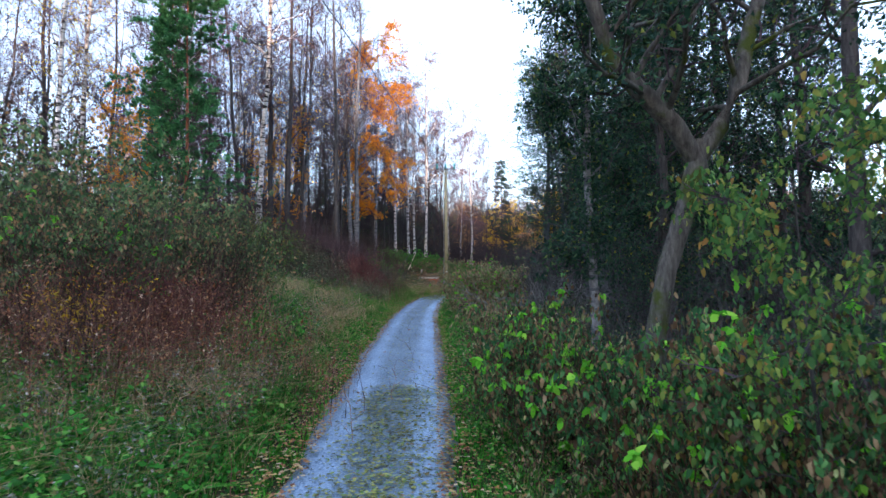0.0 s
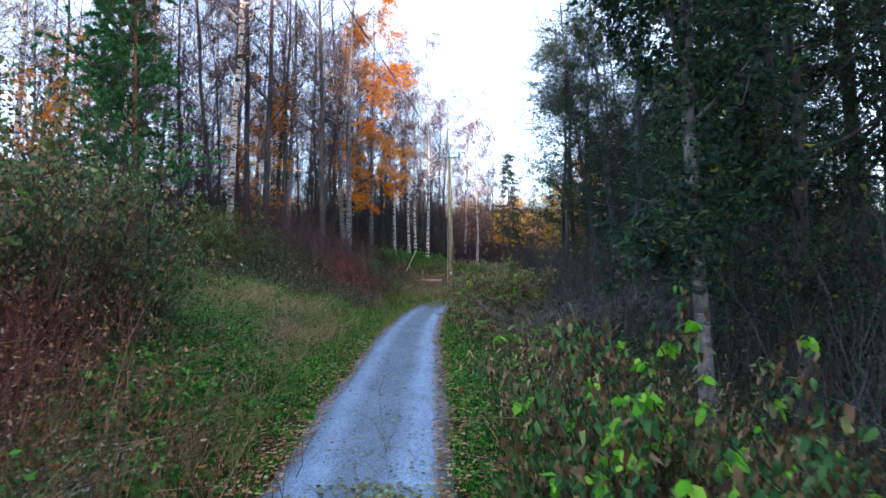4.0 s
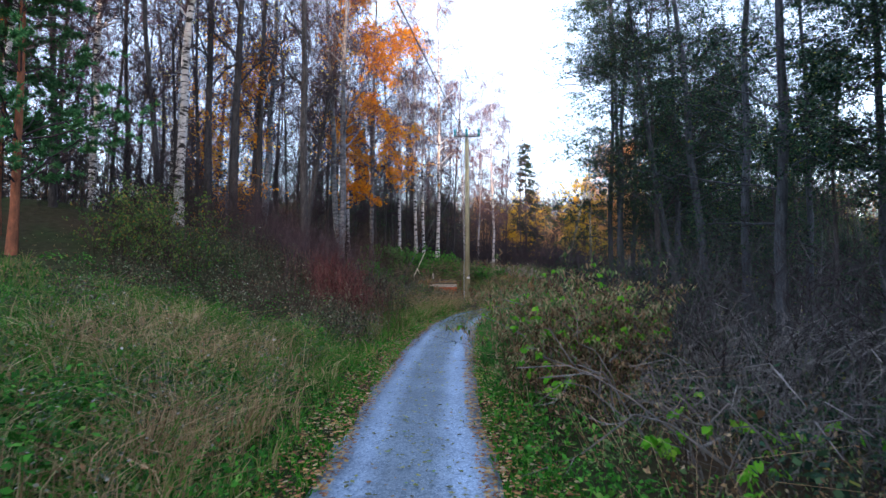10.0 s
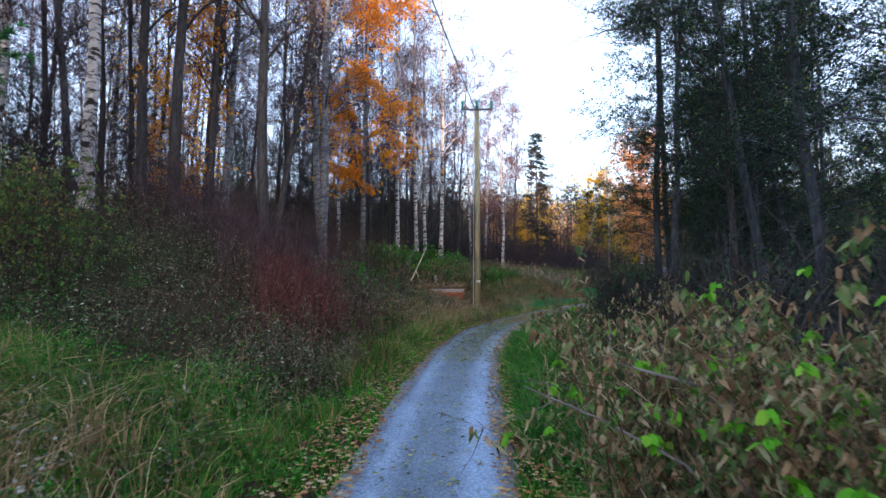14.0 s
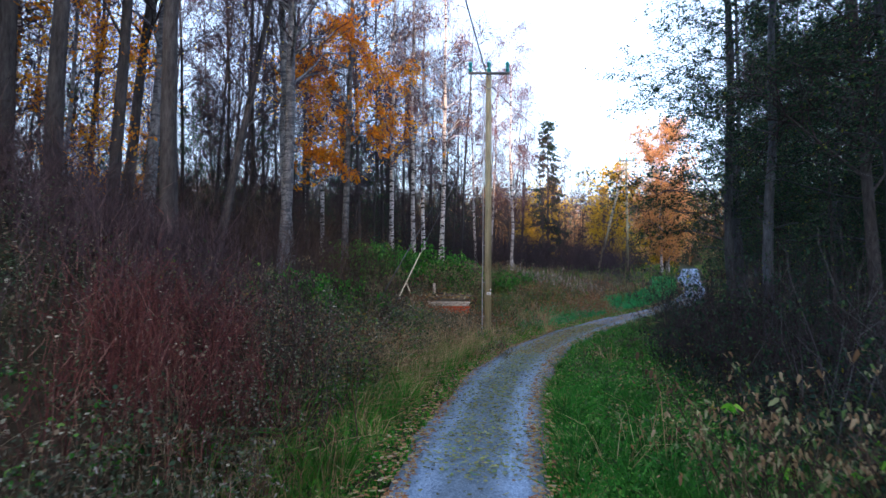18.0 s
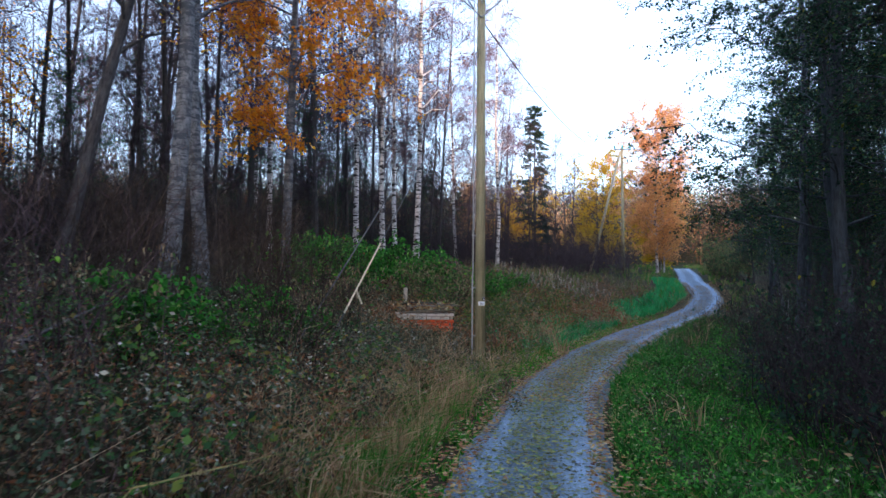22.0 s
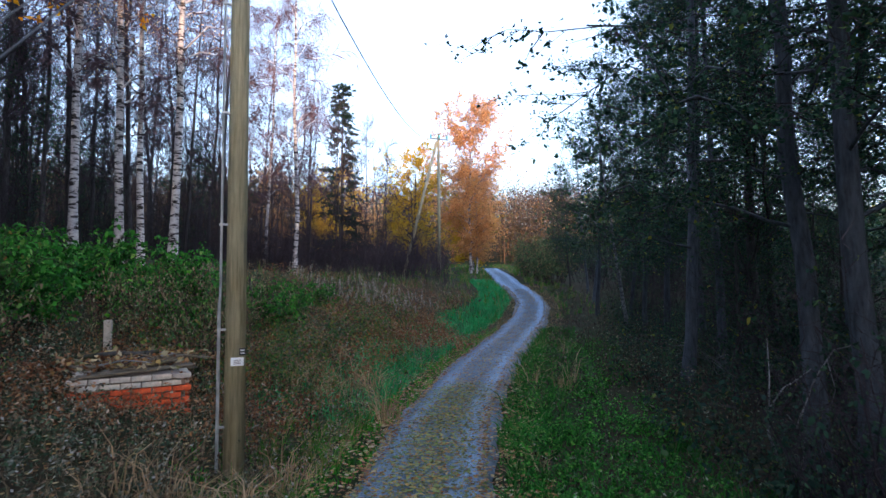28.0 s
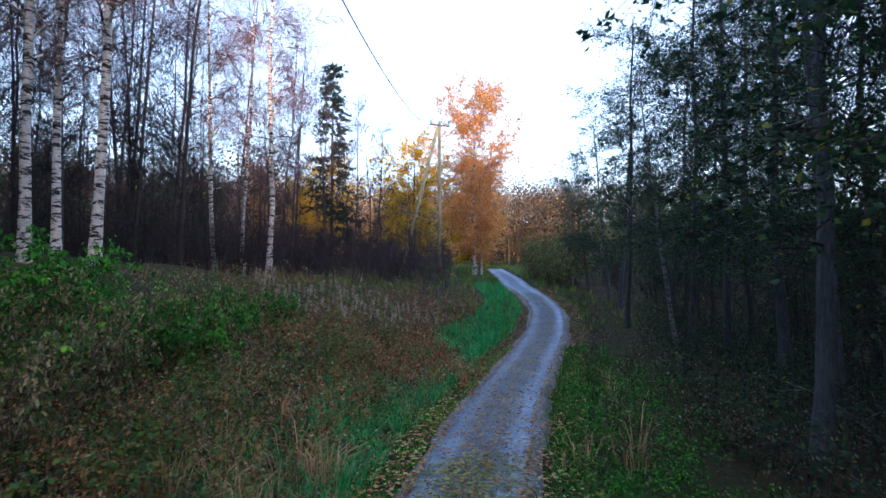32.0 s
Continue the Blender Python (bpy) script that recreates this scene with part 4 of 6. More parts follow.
wither = shrub("raspberry_bush", 101, 1.7, 0.9, 26, STEM_BROWN, LEAF_MIXED, 4000, 0.066, 6, 3, "bush of withering brown and green leaves with fresh sprigs", 1.5, LEAF_BRIGHT, 330, ratio=0.48, curl=0.35)
wither_tall = shrub("raspberry_bush", 112, 2.0, 1.1, 38, STEM_STRAW, LEAF_CURLED, 3600, 0.075, 7, 3, "tall bush of curled brown leaves with bright fresh sprigs", 1.7, LEAF_BRIGHT, 300, ratio=0.42, curl=0.6)
wither_b = shrub("raspberry_bush", 102, 1.4, 0.8, 26, STEM_BROWN, LEAF_CURLED, 760, 0.06, 6, 3, "half-bare bush with brown stems and curled leaves", 0.9, LEAF_BRIGHT, 14, ratio=0.4, curl=0.4)
wither_c = shrub("raspberry_bush", 103, 1.9, 1.0, 30, STEM_BROWN, LEAF_MIXED, 4200, 0.068, 6, 3, "dense bush with hanging green and brown leaves", 1.5, LEAF_BRIGHT, 200, ratio=0.5, curl=0.3)
dull = shrub("willow_bush", 104, 2.7, 1.5, 40, STEM_BROWN, LEAF_DULL, 3800, 0.075, 7, 4, "tall bush thinly covered in dull green leaves", 0.5)
red = shrub("red_stemmed_bush", 105, 1.5, 0.9, 70, STEM_RED, None, 0, 0.05, 7, 3, "thicket of thin dark red stems")
bare = shrub("bare_bush", 106, 2.6, 1.3, 34, STEM_BROWN, None, 0, 0.05, 7, 4, "leafless bush with a haze of brown twigs", arch=0.35)
bare_hazy = shrub("bare_bush", 117, 2.3, 1.2, 36, TWIG_SHADE, LEAF_ALDER, 620, 0.055, 7, 4, "hazy bush of shade-darkened twigs with a few dull leaves", 0.5, arch=0.35)
bare_deep = shrub("bare_bush", 113, 2.4, 1.4, 26, TWIG_SHADE, None, 0, 0.05, 6, 4, "leafless bush of shade-darkened twigs below the alders", arch=0.4, twig_w=0.0045)
bare_dark = shrub("bare_bush", 107, 2.4, 1.4, 30, TWIG_SHADE, None, 0, 0.05, 6, 4, "leafless bush with a haze of shade-darkened twigs", arch=0.4, twig_w=0.0045)
dead = shrub("fallen_branches", 108, 1.9, 2.4, 26, TWIG_GREY, None, 0, 0.05, 7, 2, "tangle of pale dead branches", arch=0.8, thick=0.014, low=0.1, twig_w=0.004)
bramble = shrub("bramble_bush", 109, 1.2, 1.1, 24, STEM_BROWN, LEAF_GREEN, 1700, 0.09, 5, 3, "low bramble bush with deep green leaves", 0.3)
yellowish = shrub("hazel_bush", 110, 1.8, 1.0, 22, STEM_BROWN, LEAF_MAPLE, 1000, 0.06, 7, 4, "thin bush with a few yellow-green leaves", 0.4)

# right verge
scatter(wither, [(2.0, 4.9), (1.35, 6.6), (1.15, 7.9)], (0.95, 1.15), "bushes along the verge")
scatter(wither_tall, [(0.8, 17.8), (1.3, 17.6), (1.0, 18.5), (1.65, 18.2)], (0.8, 0.92), "bushes along the verge")
scatter(wither_c, [(-5.6, 11.6), (-6.4, 8.8), (-5.6, 9.6), (-7.6, 9.2), (2.9, 4.2), (3.2, 5.8), (4.6, 5.0)], (0.95, 1.15), "bushes along the verge")
scatter(wither_b, [(1.3, 8.3), (1.9, 7.6), (1.0, 10.2), (1.4, 20.6), (2.3, 22.4), (1.6, 23.6), (2.4, 23.4)], (0.95, 1.2), "bushes along the verge")
scatter(dead, [(2.5, 16.2), (3.0, 15.4), (3.3, 17.0), (2.3, 17.6), (2.9, 18.3), (4.2, 17.5), (3.7, 19.6), (10.6, 38.0)], (0.8, 1.15), "dead branches in the undergrowth")
scatter(bare_hazy, [(3.7, 28.8), (4.0, 29.8), (4.0, 30.8), (4.3, 31.2), (4.2, 32.2), (4.9, 33.0), (4.4, 29.2), (5.2, 31.8), (3.6, 27.6), (4.4, 26.8), (4.2, 25.2), (5.0, 28.2)], (0.8, 1.1), "dark bushes below the alders")
scatter(bare_deep, spread(24, right_of(3.0, 13.0), (2.5, 34, 6, 64), 1.5, 21), (0.8, 1.3), "bare bushes under the alders")
dark_bush = shrub("alder_bush", 111, 2.3, 1.4, 22, TWIG_SHADE, LEAF_ALDER, 1500, 0.085, 6, 3, "dark leafy bush in the shade of the alders", 0.3)
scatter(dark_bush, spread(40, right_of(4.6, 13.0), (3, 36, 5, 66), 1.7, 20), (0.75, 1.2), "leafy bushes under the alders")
sprig = shrub("raspberry_shoots", 114, 0.75, 0.4, 7, STEM_BROWN, LEAF_MIXED, 24, 0.08, 4, 2, "young shoots with bright green leaves", 0.4, LEAF_BRIGHT, 90)
scatter(sprig, [(1.45, 14.9), (1.7, 14.1), (2.6, 15.6), (3.4, 15.4), (1.2, 13.3), (2.2, 16.8), (0.75, 17.2), (0.8, 19.0), (1.0, 7.2), (1.1, 9.0), (3.2, 24.4), (3.6, 25.2), (1.5, 6.0)], (0.8, 1.2), "fresh shoots on the verge")
# left side
scatter(dull, [(-6.3, 9.4), (-5.6, 10.8), (-6.8, 8.4), (-4.6, 12.2), (-7.6, 11.8), (-8.6, 8.6), (-4.9, 11.2), (-5.4, 12.2)], (0.85, 1.1), "tall bushes on the bank")
scatter(dull, [(-8.6, 24.6)], (0.5, 0.55), "leafy bushes on the slope")
scatter(dull, [(-8.8, 11.6), (-10.2, 12.8), (-7.2, 13.2), (-9.4, 9.6), (-11.4, 11.0)], (1.2, 1.4), "tall bushes on the bank")
scatter(red, [(-4.2, 8.8), (-4.7, 9.6), (-5.6, 8.6), (-3.5, 24.9)], (0.9, 1.1), "red-stemmed bushes")
scatter(bare, [(-5.0, 8.0), (-4.6, 9.9), (-6.0, 10.0), (-4.6, 10.8), (-7.2, 9.8), (-5.4, 29.6), (-6.4, 28.2), (-4.6, 31.2), (-5.8, 31.8), (-4.0, 33.4), (-5.0, 33.9), (-6.8, 30.8), (-3.6, 35.6), (-4.6, 36.6), (-7.4, 26.6), (-6.6, 34.4), (-7.6, 36.0), (-5.4, 40.0), (-6.4, 41.4), (-2.6, 31.4)], (0.85, 1.15), "bare bushes on the bank")
scatter(bare_dark, spread(70, lambda x, y: in_left_wood(x - 0.8, y), (-26, 6, 24, 74), 1.6, 22), (0.8, 1.2), "bare bushes in the wood")
scatter(bare_dark, spread(26, lambda x, y: left_of(5.5, 14)(x, y), (0, 16, 54, 74), 1.4, 23), (0.8, 1.2), "bare bushes by the bend")
scatter(bramble, [(-1.2, 42.0), (-4.6, 42.6), (-3.6, 41.8), (-3.9, 43.6), (-2.8, 43.0), (-5.2, 44.0), (-2.9, 40.6), (-2.2, 44.2), (-4.6, 40.8), (-1.6, 42.8), (-3.4, 45.0), (-1.0, 44.6), (-3.8, 39.6)], (0.9, 1.35), "brambles on the slope")
scatter(bramble, [(-2.9, 33.0), (-3.3, 31.8), (-3.9, 30.0), (-3.5, 33.0), (0.5, 43.2), (1.5, 44.4), (-0.3, 43.8), (2.3, 45.6), (0.9, 45.2), (-0.6, 41.0), (0.3, 41.7), (0.9, 42.3), (-0.2, 42.6)], (0.6, 0.85), "leafy brambles on the slope")
scatter(bramble, [(-3.3, 9.8), (-3.6, 11.0), (-4.2, 12.6), (-3.9, 13.6), (-5.2, 13.0)], (0.55, 0.8), "leafy weeds on the bank")
scatter(dull, [(20.0, 65.0), (21.6, 66.2), (20.4, 62.8), (22.2, 69.0), (18.9, 60.8)], (1.0, 1.3), "bushes past the bend")
scatter(bare_deep, spread(30, lambda x, y: in_left_wood(x, y), (-14, -5.4, 26, 45), 1.0, 34), (0.95, 1.3), "tall bare bushes at the edge of the wood")
scatter(yellowish, [(-6.2, 5.6), (-7.2, 23.4), (-8.0, 24.0), (-6.5, 22.7), (-7.7, 22.6), (-8.7, 23.2), (-3.1, 38.6), (-4.4, 37.4)], (0.8, 1.1), "thin bushes on the slope")
scatter(wither_b, [(-2.6, 33.2), (-3.0, 31.9), (-2.2, 34.4), (-1.7, 35.2), (-3.2, 34.8), (-2.6, 36.6), (0.0, 40.4), (-0.4, 42.0), (0.3, 41.4), (-0.9, 40.9), (0.6, 42.6), (-4.0, 30.0), (-1.6, 40.0), (0.2, 40.8), (-0.2, 39.0), (1.0, 43.0), (-2.6, 37.6)], (0.6, 0.95), "low bushes on the slope")


def thicket(name, sites, height, mat, seed, label, width=0.007):
    """Undergrowth of single whips with side shoots."""
    rng = np.random.default_rng(seed)
    n = len(sites)
    h = height * rng.uniform(0.4, 1.2, n)
    a, k = rng.uniform(0, 2 * np.pi, n), h * rng.uniform(0.05, 0.45, n)
    P = np.zeros((n, 4, 3))
    z = land(sites[:, 0], sites[:, 1]) - 0.03
    for j, s in enumerate((0, 0.35, 0.7, 1.0)):
        P[:, j, 0] = sites[:, 0] + np.cos(a) * k * s ** 1.6
        P[:, j, 1] = sites[:, 1] + np.sin(a) * k * s ** 1.6
        P[:, j, 2] = z + h * s
    P[:, 1:] += rng.normal(size=(n, 3, 3)) * 0.05 * height
    R = np.full((n, 4), width)
    L, _ = sprout(P, R, 5, 0.2, 1.0, 0.32 * height, 45, rng, 3, 0.2, 0.0, 0.1, 0.6)
    return tagged(piece(name, [ribbons(P, np.full(n, width), rng), ribbons(L, np.full(len(L), width * 0.6), rng)], mat), label, "undergrowth", kind="stuff")


def sites_in(n, box, test, seed):
    rng = np.random.default_rng(seed)
    p = np.stack([rng.uniform(box[0], box[1], n), rng.uniform(box[2], box[3], n)], -1)
    return p[[bool(test(x, y)) for x, y in p]]


thicket("bare_undergrowth", sites_in(6500, (-34, 8, 24, 82), lambda x, y: in_left_wood(x - 1.2, y), 24), 2.8, TWIG_SHADE, 25, "shade-darkened leafless undergrowth below the trees", 0.008)
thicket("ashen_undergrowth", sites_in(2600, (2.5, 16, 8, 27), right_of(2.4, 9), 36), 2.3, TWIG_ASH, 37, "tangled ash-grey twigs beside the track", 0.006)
thicket("bare_undergrowth", sites_in(6000, (2.5, 46, 5, 84), right_of(3.4, 22), 26), 2.6, TWIG_SHADE, 27, "shade-darkened leafless undergrowth beneath the alders", 0.008)
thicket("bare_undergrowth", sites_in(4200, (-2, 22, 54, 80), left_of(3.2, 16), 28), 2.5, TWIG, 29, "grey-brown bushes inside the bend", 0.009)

thicket("young_growth", sites_in(3800, (-52, 6, 34, 98), lambda x, y: in_left_wood(x + 2.5, y), 30), 4.6, TWIG_SHADE, 31, "dense bare saplings deep in the wood", 0.013)
thicket("young_growth", sites_in(3000, (8, 60, 0, 96), right_of(6.5, 30), 32), 3.6, TWIG_SHADE, 33, "dense bare saplings behind the alders", 0.012)


def grass(name, sites, height, mat, seed, label, width=0.005, lean=0.35, droop=0.25):
    """A field of single blades, each a bent, tapering strip."""
    rng = np.random.default_rng(seed)
    tuft = 11
    m = max(len(sites) // tuft, 1)
    n = m * tuft
    c = np.repeat(sites[:m], tuft, 0)
    a = rng.uniform(0, 2 * np.pi, n)
    rad = np.abs(rng.normal(size=n)) * np.repeat(rng.uniform(0.02, 0.09, m), tuft) * (0.5 + height)
    x, y = c[:, 0] + np.cos(a) * rad, c[:, 1] + np.sin(a) * rad
    h = height * np.repeat(rng.uniform(0.4, 1.3, m), tuft) * rng.uniform(0.6, 1.15, n)
    k = h * lean * rng.uniform(0.2, 1.2, n)
    P = np.zeros((n, 3, 3))
    z = land(x, y) - 0.02
    for j, s in enumerate((0, 0.55, 1.0)):
        P[:, j, 0] = x + np.cos(a) * k * s ** 1.8
        P[:, j, 1] = y + np.sin(a) * k * s ** 1.8
        P[:, j, 2] = z + h * (s - droop * s ** 3)
    ob = piece(name, [ribbons(P, width * rng.uniform(0.6, 1.4, n), rng)], mat)
    return tagged(ob, label, "grass", kind="stuff")


def clumped(sites, k, spread_m, seed):
    """Draws each place out into a small clump."""
    rng = np.random.default_rng(seed)
    p = np.repeat(sites, k, 0)
    return p + rng.normal(size=p.shape) * spread_m


def field(n, lo, hi, y0, y1, seed, side, patch=0.0, power=1.0):
    """Places beside the road, from lo to hi metres past its edge; patch above 0 leaves gaps."""
    rng = np.random.default_rng(seed)
    y = y0 + (y1 - y0) * rng.uniform(0, 1, n) ** power
    u = half_w(y) + lo + (hi - lo) * rng.uniform(0, 1, n) ** 1.3
    slope = road_x(y + 0.5) - road_x(y - 0.5)
    c = np.sqrt(1 + slope * slope)
    x = road_x(y) + side * u * c
    ok = np.ones(n, bool)
    if patch:
        ok = waves(x * 1.3 + seed, y * 1.1) + rng.normal(size=n) * 0.12 > patch - 0.35
    return np.stack([x, y], -1)[ok]



LEFT, RIGHT = -1, 1


def around(n, box, seed):
    rng = np.random.default_rng(seed)
    return np.stack([rng.uniform(box[0], box[1], n), rng.uniform(box[2], box[3], n)], -1)


def mixed(lists):
    p = np.concatenate(lists)
    return p[np.random.default_rng(len(p)).permutation(len(p))]


grass("verge_grass", mixed([field(11000, 0.2, 1.7, 16, 46, 201, LEFT), field(24000, -0.08, 0.8, 1, 48, 1, LEFT), field(16000, -0.05, 0.7, 1, 30, 2, RIGHT)]), 0.15, GRASS_GREEN, 31, "short green grass along the edges of the track", 0.007, 0.6)
grass("meadow_grass", mixed([field(49000, 0.4, 8.0, 2, 21.5, 3, LEFT, 0.1), field(5000, 0.3, 1.2, 23, 38, 17, LEFT), field(5000, 0.6, 2.5, 2, 12, 4, RIGHT)]), 0.42, GRASS_MIX, 32, "rough green and straw meadow grass", 0.007, 0.6)
grass("dry_grass", mixed([field(4500, 0.7, 4.5, 9, 16.5, 5, LEFT, 0.3), field(1200, 0.9, 3.5, 3, 9, 11, LEFT, 0.2), kept(clumped(field(50, 0.4, 1.5, 28, 33, 12, LEFT), 36, 0.12, 13)), clumped(field(42, 0.4, 1.6, 28, 36, 18, LEFT), 45, 0.10, 19), clumped(field(90, 0.9, 4.2, 14, 19.5, 21, LEFT), 55, 0.2, 22), clumped(around(16, (0.8, 3.0, 38.0, 42.5), 244), 40, 0.12, 245), field(1500, 0.1, 1.2, 30, 45, 6, RIGHT, 0.5)]), 0.75, GRASS_TAN, 33, "tall dry straw-coloured grass", 0.0065, 0.6, 0.35)
grass("long_grass", mixed([field(9000, 0.6, 4.5, 2, 11, 195, LEFT), field(3000, 0.8, 5, 14, 20.5, 196, LEFT), field(1500, 0.4, 1.4, 24, 34, 197, LEFT)]), 0.85, GRASS_MIX, 38, "long drooping grass blades, green and straw", 0.007, 1.0, 0.45)
grass("green_strip_grass", field(15000, 0.3, 1.7, 38, 62, 7, LEFT), 0.36, GRASS_TEAL, 34, "lush green grass in a strip beside the track", 0.008, 0.6)
grass("tall_verge_grass", mixed([field(4500, 0.15, 1.5, 20, 29, 211, RIGHT)]), 0.45, GRASS_DEEP, 39, "tall deep green grass leaning over the verge", 0.007, 0.8)
grass("shaded_grass", mixed([field(20000, 0.1, 2.9, 18, 36, 8, RIGHT), field(6000, 0.05, 1.1, 36, 47, 20, RIGHT)]), 0.28, GRASS_DEEP, 37, "deep green grass between the track and the alders", 0.008, 0.6)
grass("far_grass", mixed([field(9000, 0.3, 9, 48, 95, 9, LEFT), field(3000, 0.3, 2.5, 50, 95, 10, RIGHT)]), 0.5, GRASS_MIX, 35, "rough grass by the bend", 0.012)


def herbs(name, sites, height, size, mat, seed, label, hang=0.2):
    """A low layer of leafy weeds: leaves at all heights above the ground."""
    rng = np.random.default_rng(seed)
    n = len(sites)
    lump = waves(sites[:, 0] * 3.1, sites[:, 1] * 2.7 + seed) * 0.6 + 0.75
    z = land(sites[:, 0], sites[:, 1]) + height * np.clip(lump, 0.2, 1.3) * rng.uniform(0.05, 1.0, n)
    P = np.concatenate([sites, z[:, None]], 1)
    return tagged(piece(name, [leaf_blades(P, size, rng, hang, 0.5, 0.08)], mat), label, "weeds", kind="stuff")


def mounds(name, sites, radius, height, per, size, mat, seed, label, on=None):
    """Leafy weeds in separate rounded clumps, their leaves facing outwards."""
    rng = np.random.default_rng(seed)
    n = len(sites)
    big = rng.uniform(0.45, 1.25, n)
    z0 = land(sites[:, 0], sites[:, 1])
    az, el = rng.uniform(0, 2 * np.pi, (n, per)), np.arcsin(rng.uniform(0.02, 1.0, (n, per)))
    sh = rng.uniform(0.7, 1.08, (n, per)) * big[:, None]
    out = np.stack([np.cos(az) * np.cos(el), np.sin(az) * np.cos(el), np.sin(el)], -1)
    C = np.concatenate([sites, z0[:, None]], 1)[:, None] + out * np.stack([sh * radius, sh * radius, sh * height], -1)
    C, out = C.reshape(-1, 3), out.reshape(-1, 3)
    N = len(C)
    up = unit(out + rng.normal(size=(N, 3)) * 0.45 + np.array([0, 0, 0.35]))
    d = unit(np.cross(up, rng.normal(size=(N, 3))))
    s = np.cross(up, d)
    L = (size * rng.uniform(0.55, 1.4, N))[:, None]
    V = np.stack([C - d * L * 0.5, C + s * L * 0.32 - up * L * 0.06, C + d * L * 0.5 - up * L * 0.14, C - s * L * 0.32 - up * L * 0.06], 1)
    b = (np.arange(N) * 4)[:, None]
    return tagged(piece(name, [(V.reshape(-1, 3), np.concatenate([b + [0, 1, 2], b + [0, 2, 3]], 0))], mat), label, "weeds", kind="stuff")


mounds("leafy_weeds", np.concatenate([field(330, 0.6, 6.0, 2, 9, 151, LEFT), field(300, 1.0, 5.0, 9, 13.5, 152, LEFT)]), 0.28, 0.62, 64, 0.07, LEAF_GREEN, 153, "clumps of green nettles and weeds on the bank")
mounds("meadow_weeds", np.concatenate([field(130, 1.2, 8.0, 13, 24, 191, LEFT), field(60, 0.4, 2.0, 8, 20, 192, LEFT)]), 0.32, 0.28, 70, 0.05, LEAF_GREEN, 193, "low green clumps in the meadow")
mounds("dock_weeds", field(180, 1.5, 6.0, 11.5, 15.6, 231, LEFT), 0.34, 0.6, 80, 0.07, LEAF_GREEN, 232, "dark green leafy weeds in the meadow")
mounds("grey_weeds", np.concatenate([field(60, 1.0, 5.0, 12, 20, 194, LEFT), field(300, 0.8, 5.5, 2, 13, 154, LEFT), field(140, 1.0, 5.5, 24, 36, 155, LEFT)]), 0.22, 0.85, 80, 0.036, LEAF_GREY, 156, "grey-green withering weeds in clumps")
mounds("bramble_clumps", np.concatenate([field(90, 1.8, 6, 38, 47, 171, LEFT), field(50, 1.0, 4.5, 27, 34, 172, LEFT)]), 0.38, 0.85, 60, 0.07, LEAF_MAPLE, 173, "clumps of yellow-green brambles on the slope")
mounds("slope_weeds", np.concatenate([around(60, (0.0, 2.0, 38.4, 42.0), 241), around(40, (1.0, 4.0, 41.0, 44.5), 242)]), 0.3, 0.5, 95, 0.05, LEAF_MAPLE, 243, "yellow-green weeds on the slope past the pole")
mounds("dead_ferns", np.concatenate([field(130, 0.9, 5, 37, 48, 174, LEFT), kept(field(60, 0.8, 4, 28, 35, 175, LEFT))]), 0.3, 0.45, 50, 0.06, LEAF_BROWN, 176, "collapsed rust-brown ferns")
mounds("box_weeds", np.concatenate([around(34, (-2.4, -0.2, 36.3, 37.4), 181), around(12, (-0.25, 0.0, 37.6, 38.6), 182), around(18, (-2.6, -1.75, 37.6, 39.0), 183)]), 0.22, 0.36, 70, 0.036, LEAF_BRUSH, 184, "low brown and green weeds round the brick box")
mounds("brown_weeds", np.concatenate([kept(field(300, 0.9, 6.5, 21.5, 37, 157, LEFT)), field(120, 1.6, 6, 38, 52, 158, LEFT)]), 0.40, 0.8, 130, 0.042, LEAF_BRUSH, 159, "clumps of brown and green brush on the bank")
mounds("verge_weeds", np.concatenate([field(220, 0.3, 2.6, 18, 27, 160, RIGHT), field(260, 0.3, 2.6, 27, 37, 161, RIGHT), field(200, 0.3, 2.4, 36, 45, 167, RIGHT), field(120, 0.3, 1.6, 4, 14, 162, RIGHT)]), 0.22, 0.26, 70, 0.042, LEAF_GREEN, 163, "low green weeds along the shaded verge")
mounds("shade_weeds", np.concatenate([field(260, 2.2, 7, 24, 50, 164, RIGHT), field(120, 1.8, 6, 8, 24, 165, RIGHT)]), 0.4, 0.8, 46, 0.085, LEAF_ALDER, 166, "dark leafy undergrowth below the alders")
herbs("leafy_weeds", np.concatenate([clumped(field(4200, 0.4, 6.0, 2, 18, 51, LEFT, 0.2), 14, 0.14, 52), clumped(field(500, 0.2, 1.2, 3, 18, 53, RIGHT), 12, 0.14, 54)]), 0.40, 0.07, LEAF_GREEN, 55, "low green leafy weeds on the bank")
herbs("clover", np.concatenate([field(15000, 0.2, 7, 8, 23, 70, LEFT), field(3000, 0.2, 1.2, 23, 36, 78, LEFT), field(12000, 0.1, 1.8, 6, 44, 71, RIGHT)]), 0.2, 0.055, LEAF_GREEN, 72, "low green ground cover")
herbs("dull_weeds", np.concatenate([clumped(field(2200, 0.8, 8.0, 2, 21.5, 56, LEFT, 0.3), 12, 0.14, 57), clumped(field(800, 0.7, 4, 3, 30, 58, RIGHT), 12, 0.14, 59)]), 0.6, 0.06, LEAF_DULL, 60, "grey-green withering weeds")
herbs("dry_ferns", np.concatenate([clumped(field(1400, 1.6, 8.5, 37, 54, 61, LEFT, 0.2), 20, 0.16, 62), kept(clumped(field(250, 1.2, 5, 28, 38, 63, LEFT), 12, 0.14, 64))]), 0.5, 0.05, LEAF_BROWN, 65, "rust-brown dead ferns and weeds on the slope")
